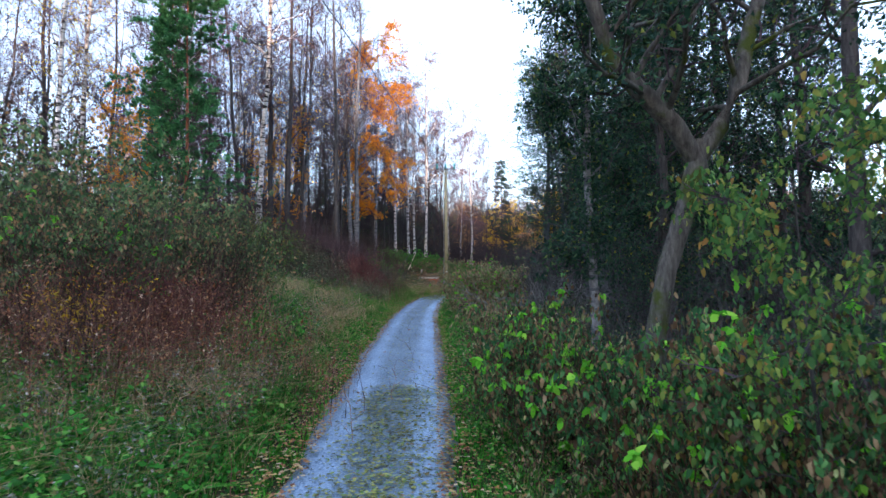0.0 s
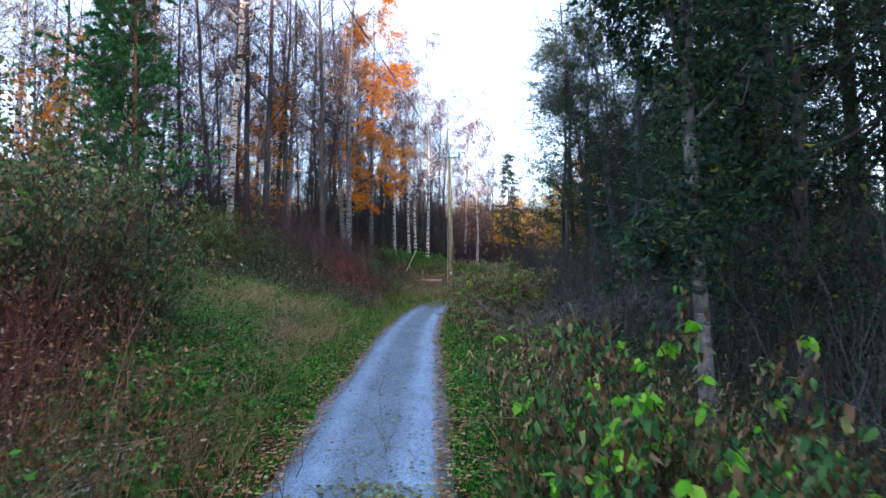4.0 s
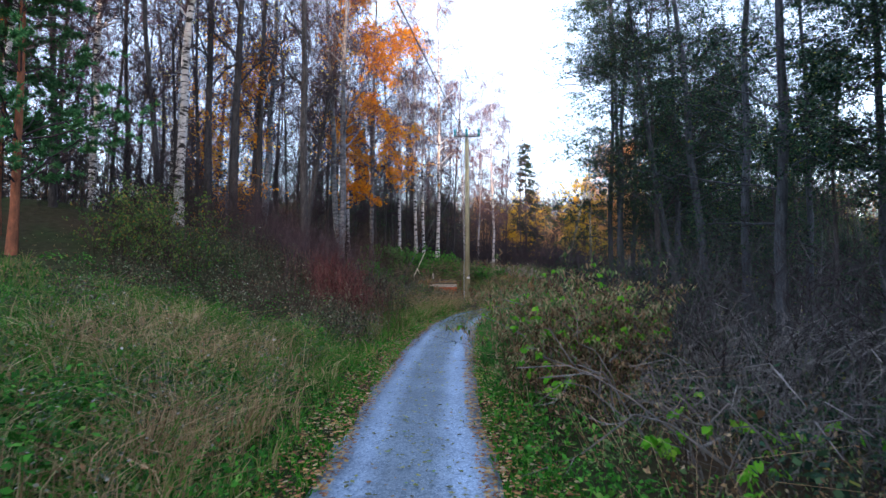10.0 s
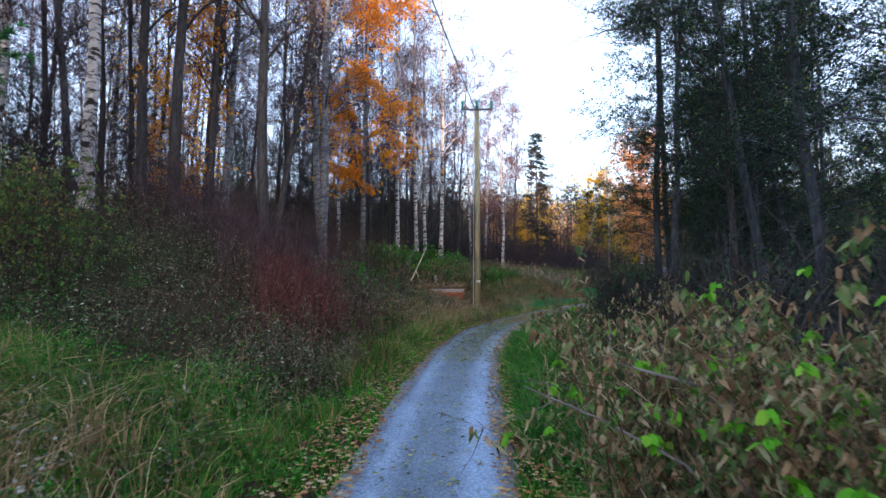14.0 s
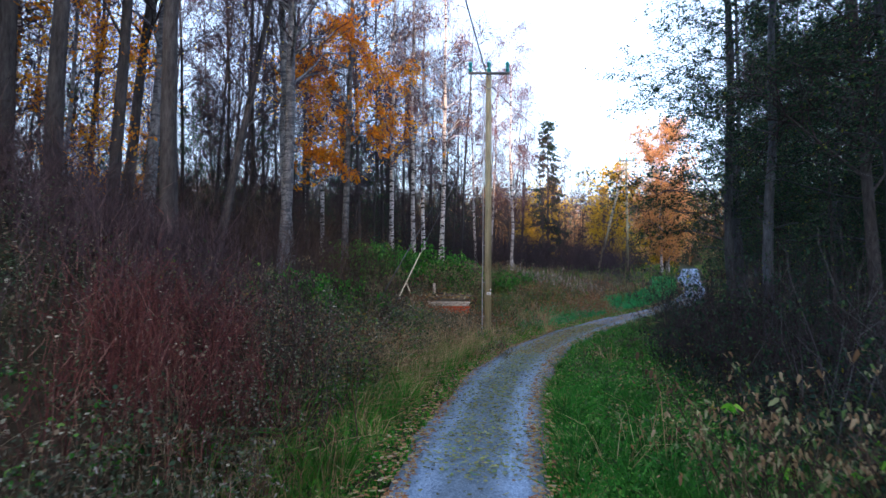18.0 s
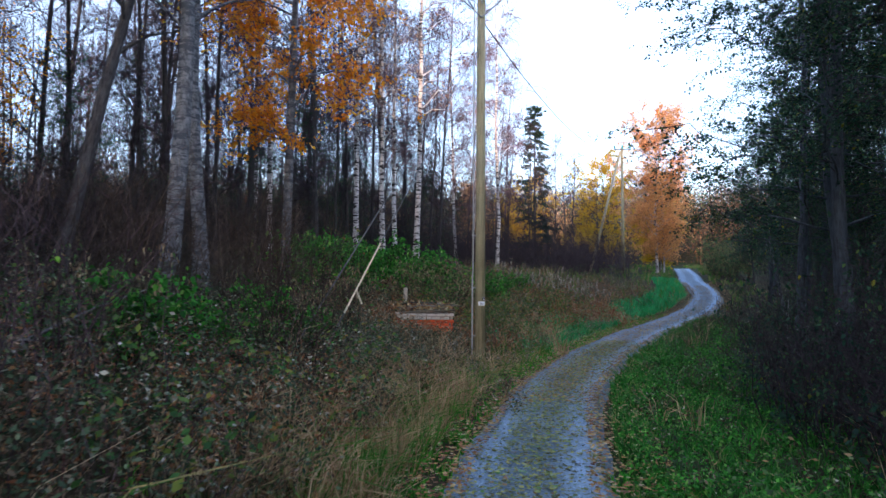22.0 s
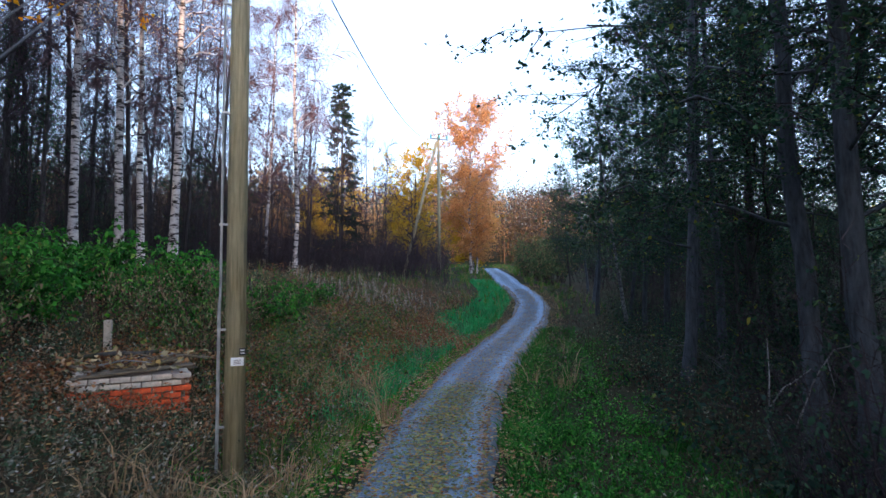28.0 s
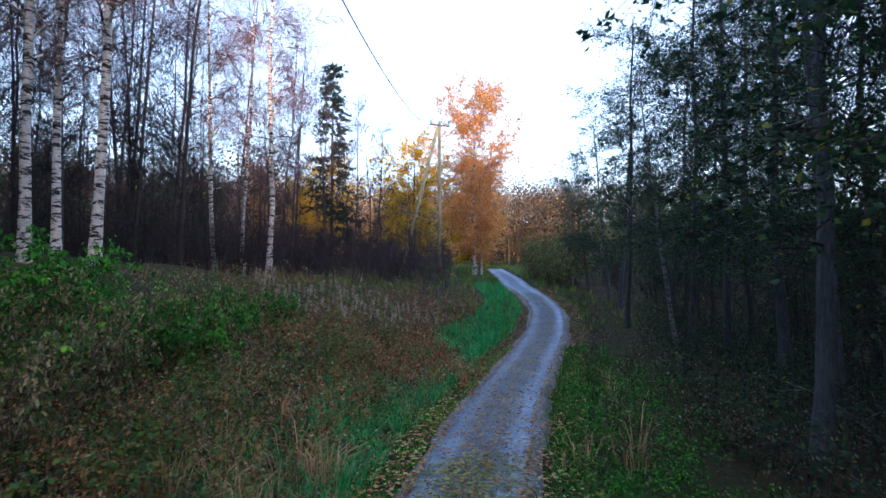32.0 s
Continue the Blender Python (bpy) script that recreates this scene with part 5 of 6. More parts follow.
herbs("bank_brambles", kept(clumped(field(1900, 1.2, 6.0, 25, 46, 66, LEFT, 0.45), 18, 0.12, 67)), 0.7, 0.042, LEAF_BRUSH, 68, "tangled bramble leaves on the bank")


def stalks(name, sites, height, stem, leaf, per, size, seed, label, width=0.004, arch=0.3, shoots=5, hang=0.3):
    """A stand of dry weeds or whips: stems with side shoots and small withered leaves on them."""
    rng = np.random.default_rng(seed)
    n = len(sites)
    h = height * (0.7 + 0.5 * waves(sites[:, 0] * 1.7, sites[:, 1] * 1.5 + seed)) * rng.uniform(0.55, 1.2, n)
    a, k = rng.uniform(0, 2 * np.pi, n), h * rng.uniform(0.0, 1.0, n) ** 2 * arch * 2
    P = np.zeros((n, 4, 3))
    z = land(sites[:, 0], sites[:, 1]) - 0.03
    for j, s in enumerate((0, 0.35, 0.7, 1.0)):
        P[:, j, 0] = sites[:, 0] + np.cos(a) * k * s ** 1.8
        P[:, j, 1] = sites[:, 1] + np.sin(a) * k * s ** 1.8
        P[:, j, 2] = z + h * (s - 0.25 * arch * s ** 3)
    P[:, 1:] += rng.normal(size=(n, 3, 3)) * 0.03 * height
    L, _ = sprout(P, np.full((n, 4), width), shoots, 0.3, 1.0, 0.22 * height, 42, rng, 3, 0.2, 0.05, 0.1, 0.6)
    ob = tagged(piece(name, [ribbons(P, width * rng.uniform(0.6, 1.4, n), rng), ribbons(L, np.full(len(L), width * 0.55), rng)], stem), label, "undergrowth", kind="stuff")
    if per:
        q = L.reshape(-1, 3)
        q = q[rng.integers(0, len(q), n * per)] + rng.normal(size=(n * per, 3)) * 0.025
        piece("withered_leaf", [leaf_blades(q, size, rng, hang, 0.45, 0.12)], leaf, ob)["kind"] = "stuff"
    return ob


def blob(n, at, size, seed):
    rng = np.random.default_rng(seed)
    return np.array(at) + rng.normal(size=(n, 2)) * np.array(size)


stalks("withered_weeds", field(1900, 0.7, 6.5, 2.5, 10, 81, LEFT, 0.3), 1.0, STEM_STRAW, LEAF_GREY, 5, 0.05, 82, "withered grey-brown weeds with pale seed heads")
stalks("withered_weeds", np.concatenate([field(900, 0.9, 5.5, 10, 22, 83, LEFT, 0.35), around(260, (-3.6, -2.2, 22.2, 24.6), 84)]), 0.8, STEM_STRAW, LEAF_GREY, 7, 0.045, 85, "dry weeds standing in the meadow grass")
stalks("brown_stalks", blob(1200, (-4.7, 8.4), (1.4, 1.2), 109), 1.8, TWIG_RUST, LEAF_BROWN, 6, 0.05, 110, "tall brown withered stalks on the bank", 0.005, 0.3, 5)
stalks("red_whips", np.concatenate([blob(480, (-3.2, 24.6), (0.55, 0.75), 86), blob(200, (-4.8, 9.3), (1.1, 0.9), 87)]), 1.35, STEM_RED, None, 0, 0, 88, "dense stand of thin dark red whips", 0.005, 0.2, 6)
stalks("brown_whips", np.concatenate([blob(850, (-5.9, 27.8), (1.4, 0.7), 89), blob(420, (-4.5, 26.1), (0.9, 0.7), 80)]), 1.95, TWIG_PLUM, None, 0, 0, 90, "tall brown bare whips below the trees", 0.006, 0.2, 6)
stalks("brown_brush", kept(field(4000, 0.9, 6.5, 21.5, 38, 91, LEFT, 0.1)), 0.95, STEM_BROWN, LEAF_BRUSH, 9, 0.045, 92, "dark brown brush with a few withered leaves", 0.005, 0.5, 6)
stalks("low_brush", around(900, (-2.5, 0.6, 32.6, 38.0), 107), 0.46, STEM_STRAW, LEAF_BRUSH, 8, 0.05, 108, "low tangled weeds before the brick box", 0.004, 0.6, 5)
stalks("dry_canes", np.concatenate([field(520, 0.5, 4.0, 3, 9, 93, RIGHT), field(340, 0.5, 3.5, 9, 22, 94, RIGHT)]), 1.2, STEM_BROWN, LEAF_CURLED, 6, 0.055, 95, "arching dry canes along the verge", 0.005, 0.9, 4, 0.8)
stalks("shaded_brush", np.concatenate([field(900, 2.2, 8.0, 9, 30, 96, RIGHT), field(2000, 2.6, 8.0, 30, 52, 106, RIGHT, 0.15)]), 1.2, TWIG_SHADE, LEAF_ALDER, 12, 0.075, 97, "dark leafy brush below the alders", 0.006, 0.4, 6)
stalks("withered_brush", np.concatenate([field(700, 2.4, 6.0, 31, 40, 221, RIGHT, 0.3), field(1300, 0.6, 5.0, 39, 56, 222, RIGHT, 0.25)]), 0.95, STEM_BROWN, LEAF_BRUSH, 12, 0.052, 223, "brown withered brush beside the track", 0.006, 0.6, 6)
stalks("verge_brush", field(700, 0.4, 3.2, 27, 40, 224, RIGHT, 0.35), 0.55, STEM_BROWN, LEAF_BRUSH, 9, 0.045, 225, "low brown and green brush on the shaded verge", 0.004, 0.7, 5)
stalks("rusty_brush", np.concatenate([field(1300, 1.0, 4.6, 36.5, 46, 198, LEFT), kept(field(700, 1.0, 4.5, 27, 35, 199, LEFT))]), 0.55, STEM_STRAW, LEAF_BROWN, 14, 0.05, 200, "rust-brown withered weeds on the slope", 0.004, 0.6, 5)
stalks("slope_brush", field(1500, 2.0, 8.0, 38.5, 56, 98, LEFT, 0.1), 0.8, STEM_STRAW, LEAF_BRUSH, 10, 0.055, 99, "dull green and brown brush on the slope", 0.005, 0.4, 6)
stalks("pale_weeds", field(2000, 0.3, 4.2, 34.0, 46, 111, LEFT), 0.5, STEM_STRAW, LEAF_GREY, 6, 0.045, 112, "pale withered weeds between the pole and the track", 0.004, 0.5, 5)
stalks("rusty_ferns", around(500, (2.4, 6.2, 43.6, 46.8), 100), 0.6, STEM_STRAW, LEAF_BROWN, 16, 0.06, 101, "patch of rust-red withered ferns", 0.005, 0.6, 5)
stalks("yellow_weeds", around(170, (-1.2, 1.4, 38.6, 41.6), 102), 0.75, STEM_BROWN, LEAF_MAPLE, 12, 0.06, 103, "yellowing leafy weeds beside the track", 0.005, 0.4, 5)
stalks("yellow_weeds", around(60, (-5.8, -4.9, 7.6, 8.6), 104), 1.75, STEM_BROWN, LEAF_YELLOW, 12, 0.07, 105, "clump of yellow-leaved weeds on the bank", 0.005, 0.3, 5)


def litter(name, sites, size, mat, seed, label, lift=0.012, on_road=False):
    rng = np.random.default_rng(seed)
    x, y = sites[:, 0], sites[:, 1]
    z = (road_z(y) + crown_at(across(x, y) / half_w(y)) if on_road else land(x, y)) + lift
    P = np.stack([x, y, z], -1)
    V, F = leaf_blades(P, size, rng, 0.0, 0.7, 0.12)
    V = V.reshape(-1, 4, 3)
    c = V[:, :1]
    V[:, :, 2] = c[:, :, 2] + (V[:, :, 2] - c[:, :, 2]) * 0.22 + 0.008
    return tagged(piece(name, [(V.reshape(-1, 3), F)], mat), label, "leaf litter", kind="stuff")


def road_sites(n, seed, y0, y1, mid, spread_u, fade=1.0):
    rng = np.random.default_rng(seed)
    y = y0 + (y1 - y0) * rng.uniform(0, 1, n) ** fade
    u = np.clip(mid + rng.normal(size=n) * spread_u, -0.9, 0.9) * half_w(y)
    return np.stack([road_x(y) + u, y], -1)


litter("fallen_leaves", np.concatenate([road_sites(9500, 41, 0.5, 9.5, 0.14, 0.42, 1.2), road_sites(1500, 42, 8, 27, 0.05, 0.5), road_sites(12000, 43, 25, 40, 0.0, 0.5, 0.8)]), 0.06, LITTER_ROAD, 44, "fallen yellow-green leaves on the gravel", on_road=True, lift=0.02)
litter("brown_leaves", road_sites(12000, 50, 33, 58, 0.0, 0.6), 0.06, LITTER_BRIGHT, 51, "brown fallen leaves on the gravel past the pole", on_road=True, lift=0.02)
litter("leaf_litter", np.concatenate([field(17000, -0.24, 0.45, 2, 60, 45, LEFT), field(20000, -0.24, 0.6, 2, 60, 46, RIGHT), field(6000, 0.3, 9, 20, 38, 47, LEFT), field(5000, 0.5, 4.5, 35, 46, 49, LEFT)]), 0.065, LITTER, 48, "brown fallen leaves along the verge", 0.07)

grass("dry_stalks", mixed([field(1500, 0.6, 4.5, 2, 15, 14, LEFT), field(120, 0.8, 3, 24, 34, 15, LEFT), field(500, 0.5, 2.5, 8, 30, 16, RIGHT)]), 1.15, GRASS_TAN, 36, "long bent pale dry stalks", 0.004, 1.1, 0.4)

# ---- poles, wires and the brick box ----
def tube_bm(points, radii, sides=12):
    bm = bmesh.new()
    V, F = tubes(np.array([points], float), np.array([radii], float), sides)
    vs = [bm.verts.new(v) for v in V]
    for f in F:
        bm.faces.new([vs[i] for i in f])
    bm.faces.new(vs[:sides][::-1])
    bm.faces.new(vs[-sides:])
    bmesh.ops.recalc_face_normals(bm, faces=bm.faces)
    return bm


def box_bm(sx, sy, sz, at=(0, 0, 0), bevel=0.0, turn=None):
    bm = bmesh.new()
    bmesh.ops.create_cube(bm, size=1)
    bmesh.ops.scale(bm, vec=(sx, sy, sz), verts=bm.verts)
    if bevel:
        bmesh.ops.bevel(bm, geom=bm.edges[:], offset=bevel, segments=1, affect="EDGES")
    if turn:
        bmesh.ops.rotate(bm, verts=bm.verts, cent=(0, 0, 0), matrix=Euler(turn).to_matrix())
    bmesh.ops.translate(bm, verts=bm.verts, vec=at)
    return bm


PX, PY = 0.215, 36.3
PZ = land1(PX, PY)
POLE_TOP = 10.35
pole = tagged(new("utility_pole"), "round wooden utility pole with a steel crossarm", "utility pole")
pole.location = (PX, PY, PZ)
H = POLE_TOP - PZ
part("shaft", tube_bm([(0, 0, -0.4), (0, 0, H * 0.5), (0, 0, H)], [0.108, 0.098, 0.085], 16), POLE_WOOD, pole, smooth=True)
part("crossarm", box_bm(1.25, 0.07, 0.07, (0, -0.11, H - 0.16), 0.008), DARK_STEEL, pole, "dark steel crossarm")
for x in (-0.56, 0.0, 0.56):
    ins = part("insulator", tube_bm([(x, -0.11, H - 0.14), (x, -0.11, H - 0.05), (x, -0.11, H), (x, -0.11, H + 0.14), (x, -0.11, H + 0.2)], [0.045, 0.07, 0.04, 0.07, 0.03], 10), TEAL, pole, "dark teal insulator")
    part("pin", tube_bm([(x, -0.11, H - 0.34), (x, -0.11, H - 0.12)], [0.018, 0.018], 6), STEEL, pole)
for sgn in (-1, 1):
    part("brace", tube_bm([(sgn * 0.5, -0.11, H - 0.2), (0, -0.1, H - 0.65)], [0.014, 0.014], 6), STEEL, pole)
part("conduit", tube_bm([(-0.165, -0.03, -0.2), (-0.165, -0.03, 1.75), (-0.155, -0.03, 1.85), (-0.15, -0.03, H - 0.3)], [0.017, 0.017, 0.013, 0.013], 8), STEEL, pole, "grey cable conduit clipped to the pole")
for z in (0.5, 1.5, 2.6, 3.8, 5.0):
    part("clip", box_bm(0.09, 0.03, 0.022, (-0.135, -0.03, z)), STEEL, pole)
TAG = 3.54 - PZ
plate = part("name_plate", box_bm(0.13, 0.012, 0.085, (0.02, -0.112, TAG), 0.003), WHITE, pole, "small white plate with unreadable print")
for k in range(3):
    part("print_bar", box_bm(0.07, 0.004, 0.006, (0.02, -0.12, TAG - 0.02 + 0.018 * k)), DARK, plate)
sign = part("warning_plate", box_bm(0.065, 0.012, 0.075, (0.07, -0.10, TAG + 0.10), 0.003), DARK, pole, "small black plate with pale unreadable print")
for k in range(2):
    part("print_bar", box_bm(0.04, 0.004, 0.012, (0.07, -0.108, TAG + 0.085 + 0.03 * k)), WHITE, sign)

P2X, P2Y = 12.78, 64.28
P2Z = land1(P2X, P2Y)
pole2 = tagged(new("utility_pole"), "far wooden utility pole propped by a slanting strut", "utility pole")
pole2.location = (P2X, P2Y, P2Z)
H2 = 14.05 - P2Z
part("shaft", tube_bm([(0, 0, -0.4), (0, 0, H2)], [0.12, 0.09], 12), POLE_WOOD, pole2, smooth=True)
part("strut", tube_bm([(-2.3, 0.9, -0.5), (-0.12, 0, H2 - 0.3)], [0.11, 0.09], 12), POLE_WOOD, pole2, "slanting wooden prop", smooth=True)
part("crossarm", box_bm(1.25, 0.07, 0.07, (0, -0.11, H2 - 0.16), 0.008, (0, 0, 0)), DARK_STEEL, pole2)
for x in (-0.56, 0.0, 0.56):
    part("insulator", tube_bm([(x, -0.11, H2 - 0.14), (x, -0.11, H2), (x, -0.11, H2 + 0.14)], [0.045, 0.06, 0.03], 8), TEAL, pole2)


def wire(name, a, b, sag, r, label):
    s = np.linspace(0, 1, 24)
    P = np.array(a)[None] * (1 - s)[:, None] + np.array(b)[None] * s[:, None]
    P[:, 2] -= sag * 4 * s * (1 - s)
    return tagged(part(name, tube_bm(P, [r] * 24, 5), DARK), label, "cable")


wire("power_line", (PX - 0.56, PY - 0.11, POLE_TOP + 0.1), (P2X - 0.6, P2Y, 13.9), 1.2, 0.016, "twisted black overhead cable sagging towards the far pole")
wire("power_line", (PX - 0.1, PY - 0.11, POLE_TOP - 0.1), (-9.2, -24.0, 11.4), 0.6, 0.02, "black overhead cable running back above the track")


def guy(foot, top, sleeve):
    """A guy wire with a pale marker sleeve on its lower end."""
    g = tagged(new("guy_wire"), "taut steel guy wire with a pale marker sleeve" if sleeve else "taut grey steel guy wire", "guy wire")
    f = Vector(foot)
    t = Vector((PX, PY, top))
    g.location = f
    d = t - f
    part("cable", tube_bm([(0, 0, 0), d * 0.5, d * 0.992], [0.007] * 3, 6), DARK_STEEL, g)
    if sleeve:
        part("sleeve", tube_bm([d * 0.225, d * 0.30, d * 0.37], [0.014, 0.014, 0.013], 8), PALE_WOOD, g, "pale yellow marker sleeve")
        part("tie", tube_bm([d * 0.27, d * 0.27 + Vector((0.08, 0.03, -0.2))], [0.016, 0.015], 6), PALE_WOOD, g)
    else:
        part("sleeve", tube_bm([d * 0.15, d * 0.45], [0.011, 0.011], 8), DARK_STEEL, g, "dull grey sleeve")


guy((-2.66, 31.1, 1.9), 9.0, True)
guy((-3.14, 31.4, 2.0), 9.1, False)

# brick box with a rotting board lid
BX, BY = -0.98, 38.0
BZ = 2.60
box = tagged(new("brick_well_box"), "low red brick box capped with pale bricks and rotting boards", "brick box")
box.location, box.rotation_euler = (BX, BY, BZ), (0, 0, radians(8))
part("core", box_bm(1.16, 0.78, 0.70, (0, 0, 0.30)), MORTAR, box)
brick_me = {}


def lay_brick(mat, at, turned, jitter):
    key = (mat.name, turned)
    if key not in brick_me:
        b = box_bm(0.205, 0.10, 0.062, (0, 0, 0), 0.006, (0, 0, math.pi / 2) if turned else None)
        me = bpy.data.meshes.new("brick")
        b.to_mesh(me)
        b.free()
        me.materials.append(mat)
        brick_me[key] = me
    o = new("brick", brick_me[key])
    o.parent, o.location = box, at
    o.rotation_euler = (0, 0, jitter)


for row in range(9):
    mat = BRICK if row < 7 else PALE_BRICK
    z = 0.035 + row * 0.074
    off = 0.11 if row % 2 else 0.0
    for k in range(6):
        for sy in (-0.40, 0.40):
            x = -0.56 + k * 0.22 + off
            if x < 0.62 and rnd.random() > (0.05 if row > 6 else 0):
                lay_brick(mat, (x, sy, z), False, rnd.gauss(0, 0.02))
    for k in range(4):
        for sx in (-0.58, 0.58):
            y = -0.30 + k * 0.21 + off * 0.5
            if y < 0.36:
                lay_brick(mat, (sx, y, z), True, rnd.gauss(0, 0.02))
for k in range(5):
    part("lid_board", box_bm(1.35 + rnd.uniform(-0.15, 0.1), 0.13, 0.028, (rnd.uniform(-0.06, 0.06), -0.36 + k * 0.18, 0.71 + rnd.uniform(0, 0.07)), 0.004, (rnd.gauss(0, 0.06), rnd.gauss(0, 0.05), rnd.gauss(0, 0.16))), BOARD, box, "weathered lid board")
rng = np.random.default_rng(77)
q = np.stack([rng.normal(size=700) * 0.36, rng.normal(size=700) * 0.24 + 0.1, 0.75 + rng.uniform(0, 0.14, 700)], -1)
piece("leaf_litter", [leaf_blades(q, 0.08, rng, 0.0, 0.7, 0.15)], LITTER, box, "heap of fallen leaves on the lid")["kind"] = "stuff"
log = tagged(part("mossy_log", tube_bm([(-0.42, 0.1, 0.0), (-0.1, 0.04, 0.03), (0.2, 0.02, 0.02), (0.42, -0.06, 0.05)], [0.032, 0.036, 0.033, 0.026], 8), BARK_MOSS, smooth=True), "mossy dead log lying on the lid boards", "log")
log.location = (BX - 0.12, BY - 0.02, BZ + 0.86)
sticks = tagged(new("dead_sticks"), "thin dead sticks heaped on the lid boards", "sticks")
sticks.location = (BX, BY, BZ + 0.8)
for k in range(14):
    a, x, y = rnd.uniform(-0.5, 0.5), rnd.uniform(-0.5, 0.3), rnd.uniform(-0.4, 0.3)
    n = rnd.uniform(0.35, 0.8)
    part("stick", tube_bm([(x, y, 0.0), (x + n * 0.5 * math.cos(a), y + n * 0.5 * math.sin(a), 0.05 + rnd.uniform(0, 0.05)), (x + n * math.cos(a), y + n * math.sin(a), 0.03)], [0.011, 0.009, 0.005], 5), rnd.choice([BOARD, TWIG_GREY, BARK]), sticks)
post = tagged(part("marker_post", box_bm(0.10, 0.10, 0.95, (0, 0, 0.3), 0.012), CONCRETE), "short grey concrete marker post behind the brick box", "post")
post.location = (-1.49, 39.3, 3.08)
# the crooked mossy tree that leans over the verge
crooked = tagged(new("crooked_alder"), "crooked mossy old tree with a thick forked trunk", "tree")
crooked.location = (2.53, 7.15, land1(2.53, 7.15) - 0.3)
rng = np.random.default_rng(5)
C = np.array([[(0, 0, -0.3), (0.02, 0, 0.8), (0.10, -0.03, 1.8), (0.25, -0.06, 2.7), (0.48, -0.08, 3.5), (0.62, -0.1, 4.1), (0.62, -0.1, 4.45)]], float)
CR = np.array([[0.19, 0.145, 0.125, 0.12, 0.12, 0.135, 0.10]])
C[:, :, 0] *= 1.1
C[:, :, 2] *= 0.93
F1 = np.array([[(0.62, -0.1, 4.15), (0.35, -0.15, 4.6), (0.0, -0.2, 4.95), (-0.4, -0.25, 5.3), (-0.75, -0.4, 6.2), (-0.9, -0.5, 7.8)], [(0.62, -0.1, 4.15), (0.95, -0.08, 4.6), (1.25, 0, 5.2), (1.5, 0.1, 6.0), (1.9, 0.2, 7.0), (2.1, 0.2, 8.6)]], float)
FR = np.array([[0.125, 0.125, 0.125, 0.11, 0.08, 0.04], [0.11, 0.11, 0.11, 0.095, 0.07, 0.04]])
F1[:, :, 0] += 0.06
F1[:, :, 2] -= 0.29
piece("trunk", [tubes(C, CR, 12)], BARK_MOSS, crooked, smooth=True)
for k in range(2):
    piece("limb", [tubes(F1[k:k + 1], FR[k:k + 1], 10)], BARK_MOSS, crooked, smooth=True)
L1, R1 = sprout(F1, FR, 9, 0.2, 1.0, 1.7, 60, rng, 5, 0.1, 0.1, 0.08, 0.4)
L2, R2 = sprout(L1, R1, 7, 0.15, 1.0, 0.7, 45, rng, 4, 0.1, 0.1, 0.1, 0.6)
for k in range(len(L1)):
    piece("branch", [tubes(L1[k:k + 1], R1[k:k + 1], 5)], BARK_MOSS, crooked)
piece("twig", [ribbons(L2, np.maximum(R2[:, 0], 0.006), rng)], TWIG, crooked)["kind"] = "stuff"
p = L2.reshape(-1, 3)
p = p[rng.integers(0, len(p), 1500)] + rng.normal(size=(1500, 3)) * 0.12
piece("foliage", [leaf_blades(p, 0.09, rng, 0.4)], LEAF_ALDER, crooked)["kind"] = "stuff"


# ---- woods on the far hill ----
def far_wood(name, n, box, h, mat, seed, label):
    rng = np.random.default_rng(seed)
    cx, cy = rng.uniform(box[0], box[1], n), rng.uniform(box[2], box[3], n)
    k = 600
    a = rng.normal(size=(n, k, 3)) * np.array([1.5, 1.5, 0.24 * h])
    hh = h * rng.uniform(0.7, 1.15, n)
    P = np.stack([np.repeat(cx, k), np.repeat(cy, k), np.repeat(land(cx, cy) + hh * 0.55, k)], -1) + a.reshape(-1, 3)
    S = np.stack([np.stack([cx, cy, land(cx, cy)], -1), np.stack([cx, cy, land(cx, cy) + hh * 0.9], -1)], 1)
    V, F = tubes(S, np.tile(np.array([[0.12, 0.04]]), (n, 1)), 4)
    return tagged(piece(name, [leaf_blades(P, 0.27, rng, 0.2, 0.7), (V, F)], mat), label, "woods", kind="stuff")


far_wood("distant_woods", 420, (-60, 80, 96, 150), 10, LEAF_FAR, 91, "brown leafless woods on the far hill")
far_wood("distant_woods", 40, (-30, 60, 100, 160), 8, LEAF_RUST, 94, "russet trees on the far hill")
far_wood("distant_woods", 90, (-50, 80, 100, 175), 10, LEAF_DULL, 92, "dull green woods on the far hill")
far_wood("distant_woods", 8, (-10, 50, 95, 150), 7, LEAF_YELLOW, 93, "yellow trees on the far hill")

# tall willowherb gone to seed, inside the bend
herb = tagged(new("willowherb"), "tall dry willowherb with pale fluffy seed heads", "weed")
rng = np.random.default_rng(15)
n = 9
stand = rng.normal(size=(n, 3)) * 0.42
P = np.zeros((n, 4, 3))
for j, s in enumerate((0, 0.4, 0.75, 1.0)):
    P[:, j] = stand + rng.normal(size=(n, 3)) * 0.03 * s
    P[:, j, 2] = s * 1.15 * (0.75 + 0.05 * np.arange(n))
P[:, 0, 2] = -0.05
for k in range(n):
    piece("stem", [ribbons(P[k:k + 1], [0.006], rng)], STEM_BROWN, herb)
t = rng.uniform(0.62, 1.0, (n, 40))
p, _ = along(P, t)
p = p.reshape(-1, 3) + rng.normal(size=(n * 40, 3)) * 0.014
piece("seed_head", [leaf_blades(p, 0.04, rng, -0.3, 0.6)], FLUFF, herb, "pale fluffy seed heads")["kind"] = "stuff"
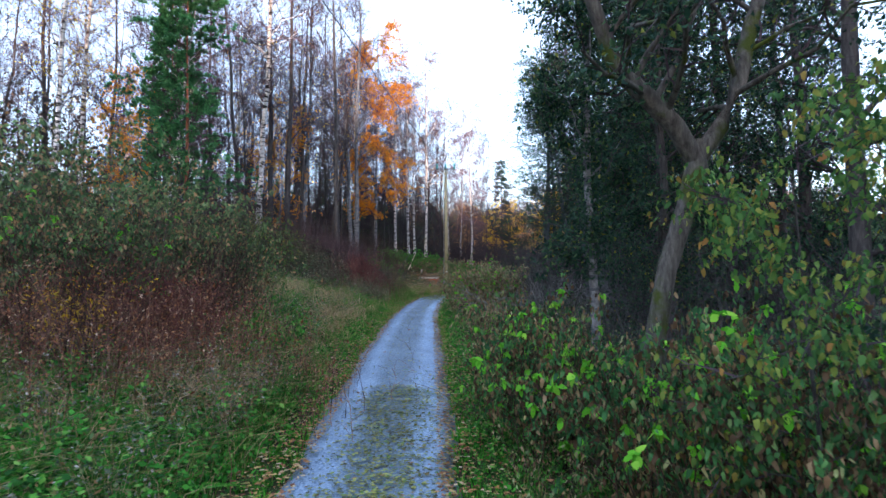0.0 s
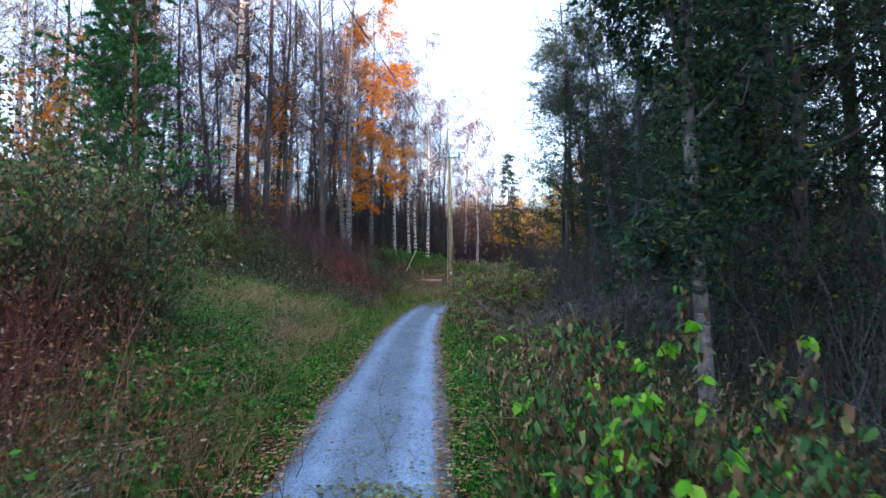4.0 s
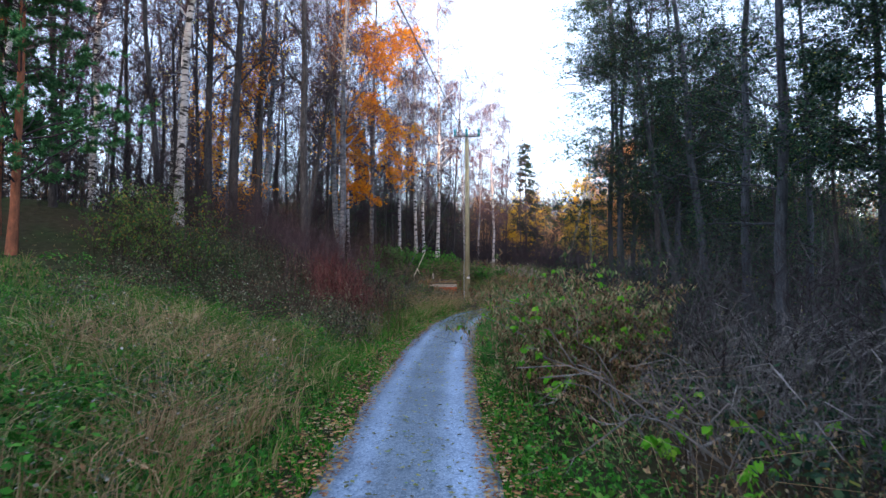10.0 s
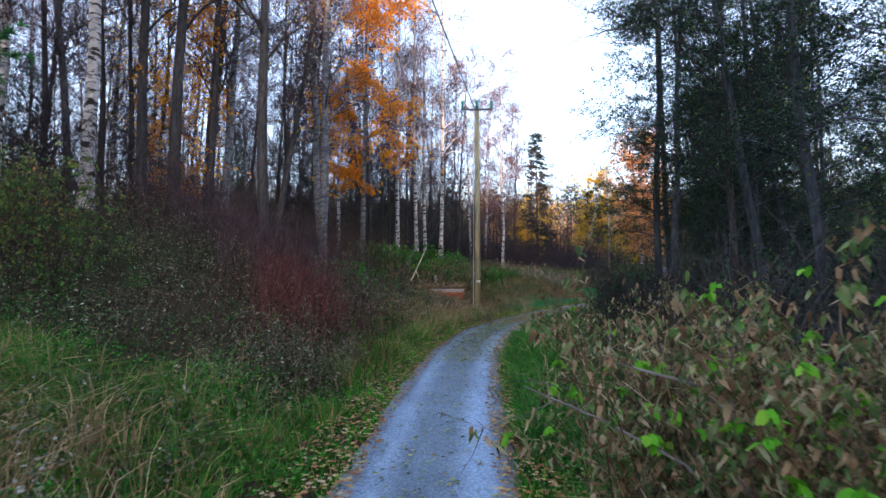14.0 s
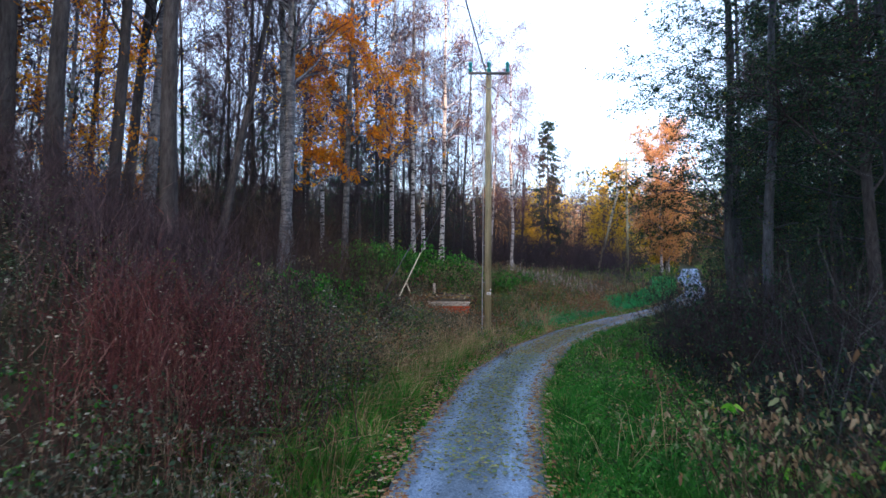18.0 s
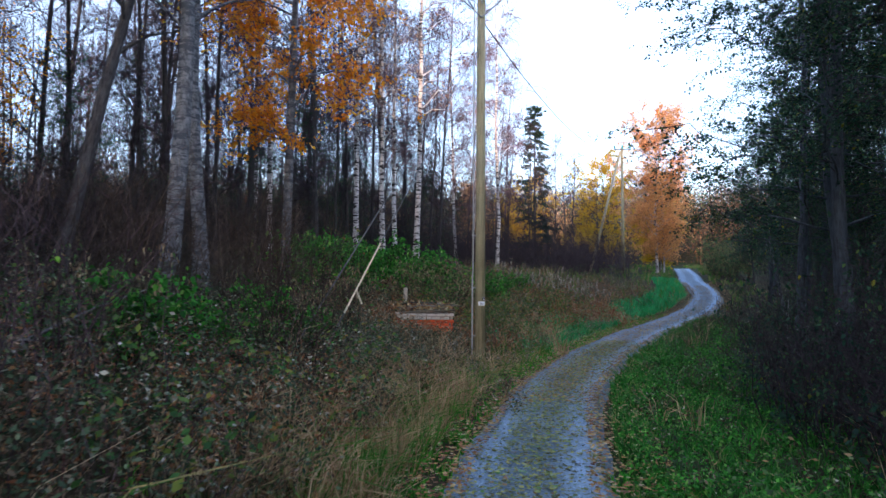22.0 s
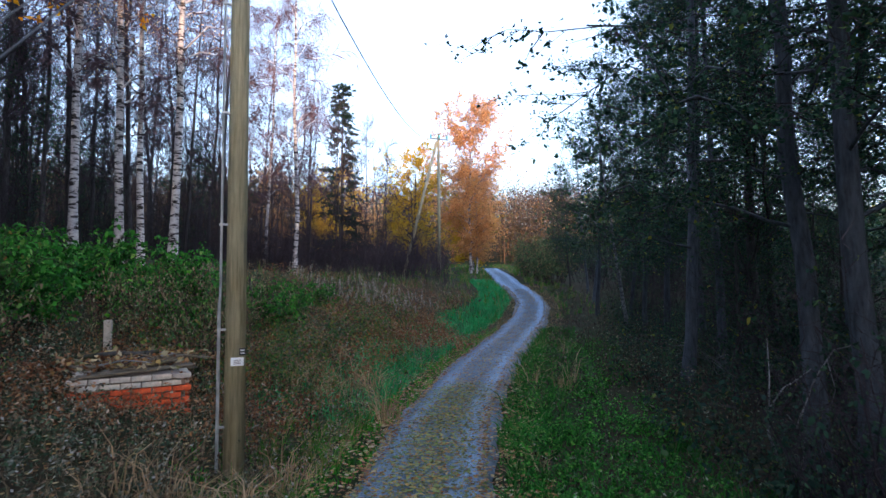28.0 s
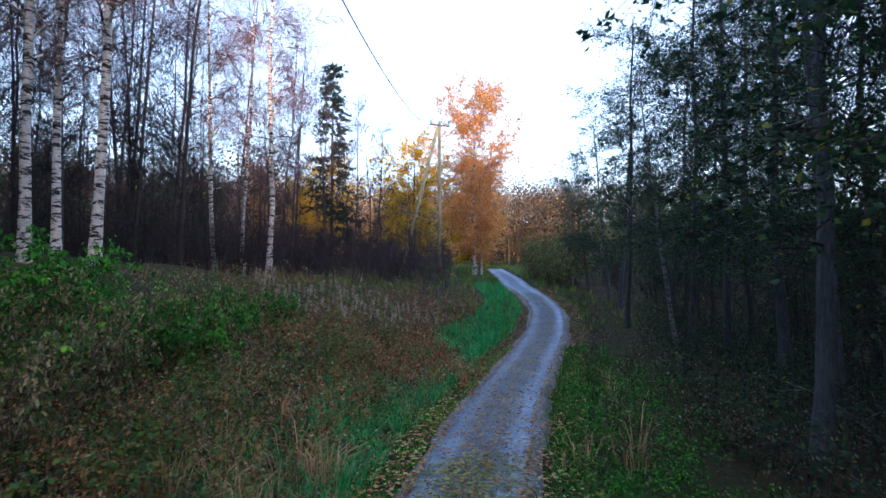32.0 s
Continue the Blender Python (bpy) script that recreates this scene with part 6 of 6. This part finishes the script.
spots_h = [(3.6, 46.3), (4.3, 45.8), (3.1, 47.0), (4.5, 46.4), (4.9, 45.7), (2.6, 46.2), (4.1, 47.4), (5.1, 46.4), (2.2, 47.5), (3.0, 45.6), (5.6, 46.6), (3.8, 45.4)]
put(herb, *spots_h[0], 0.0, 0.75)["group"] = "willowherb inside the bend"
for x, y in spots_h[1:]:
    again(herb, x, y, rnd.uniform(0, 6), rnd.uniform(0.6, 0.85), 0, (0, 0), "willowherb inside the bend")

far_wood("deep_wood", 120, (24, 75, -10, 80), 7, LEAF_ALDER, 95, "dark leafy wood closing off the alder side")
far_wood("deep_wood", 150, (-75, -20, 10, 110), 8, LEAF_FAR, 96, "brown bare wood closing off the bank side")
far_wood("deep_wood", 40, (-20, 6, 84, 110), 12, LEAF_FAR, 97, "brown bare wood past the birches")


# a bent pale branch and a mossy stake in the undergrowth
bough = tagged(new("fallen_bough"), "bent pale dead bough lying over the brush", "branch")
B = np.array([[(-4.55, 28.5, 3.45), (-4.14, 28.77, 3.36), (-4.02, 28.85, 3.38), (-3.96, 29.01, 3.46), (-3.9, 29.6, 3.64), (-3.69, 30.8, 3.93)]])
piece("stem", [tubes(B, np.array([[0.02, 0.02, 0.018, 0.014, 0.010, 0.006]]), 7)], TWIG_GREY, bough, smooth=True)
B2 = np.array([[(-4.0, 28.9, 3.41), (-3.75, 29.05, 3.45), (-3.55, 29.1, 3.36)]])
piece("side_branch", [tubes(B2, np.array([[0.014, 0.011, 0.006]]), 6)], TWIG_GREY, bough)
snag = tagged(new("dead_branch"), "crooked pale dead branch standing in the dark undergrowth", "branch")
snag.location = (5.55, 34.3, land1(5.55, 34.3))
for pts, r in (([(0.1, 0.0, -0.1), (0.0, 0.02, 0.35), (-0.12, 0.05, 0.7), (-0.06, 0.06, 0.95), (0.18, 0.1, 1.12), (0.5, 0.15, 1.2)], 0.018), ([(-0.1, 0.05, 0.75), (0.02, 0.12, 1.25), (0.08, 0.18, 1.65)], 0.011),
               ([(0.05, 0.0, 0.1), (0.3, 0.0, 0.35), (0.42, 0.05, 0.6), (0.2, 0.08, 0.85)], 0.011), ([(0.4, 0.12, 1.18), (0.62, 0.1, 1.3), (0.75, 0.2, 1.28)], 0.007), ([(0.6, 0.3, 0.6), (0.95, 0.3, 1.15), (1.35, 0.35, 1.45), (1.9, 0.4, 1.5)], 0.013), ([(1.2, 0.33, 1.35), (1.28, 0.3, 1.0), (1.15, 0.3, 0.72)], 0.008)):
    n = len(pts)
    part("limb", tube_bm(pts, [r * (1 - 0.6 * k / (n - 1)) for k in range(n)], 6), TWIG_GREY, snag, smooth=True)
stake = tagged(part("stake", tube_bm([(0, 0, -0.3), (-0.05, 0, 0.6), (-0.11, 0, 1.15)], [0.026, 0.024, 0.022], 8), BARK_MOSS), "thin mossy stake leaning in the brush", "stake")
stake.location = (0.62, 41.8, land1(0.62, 41.8))


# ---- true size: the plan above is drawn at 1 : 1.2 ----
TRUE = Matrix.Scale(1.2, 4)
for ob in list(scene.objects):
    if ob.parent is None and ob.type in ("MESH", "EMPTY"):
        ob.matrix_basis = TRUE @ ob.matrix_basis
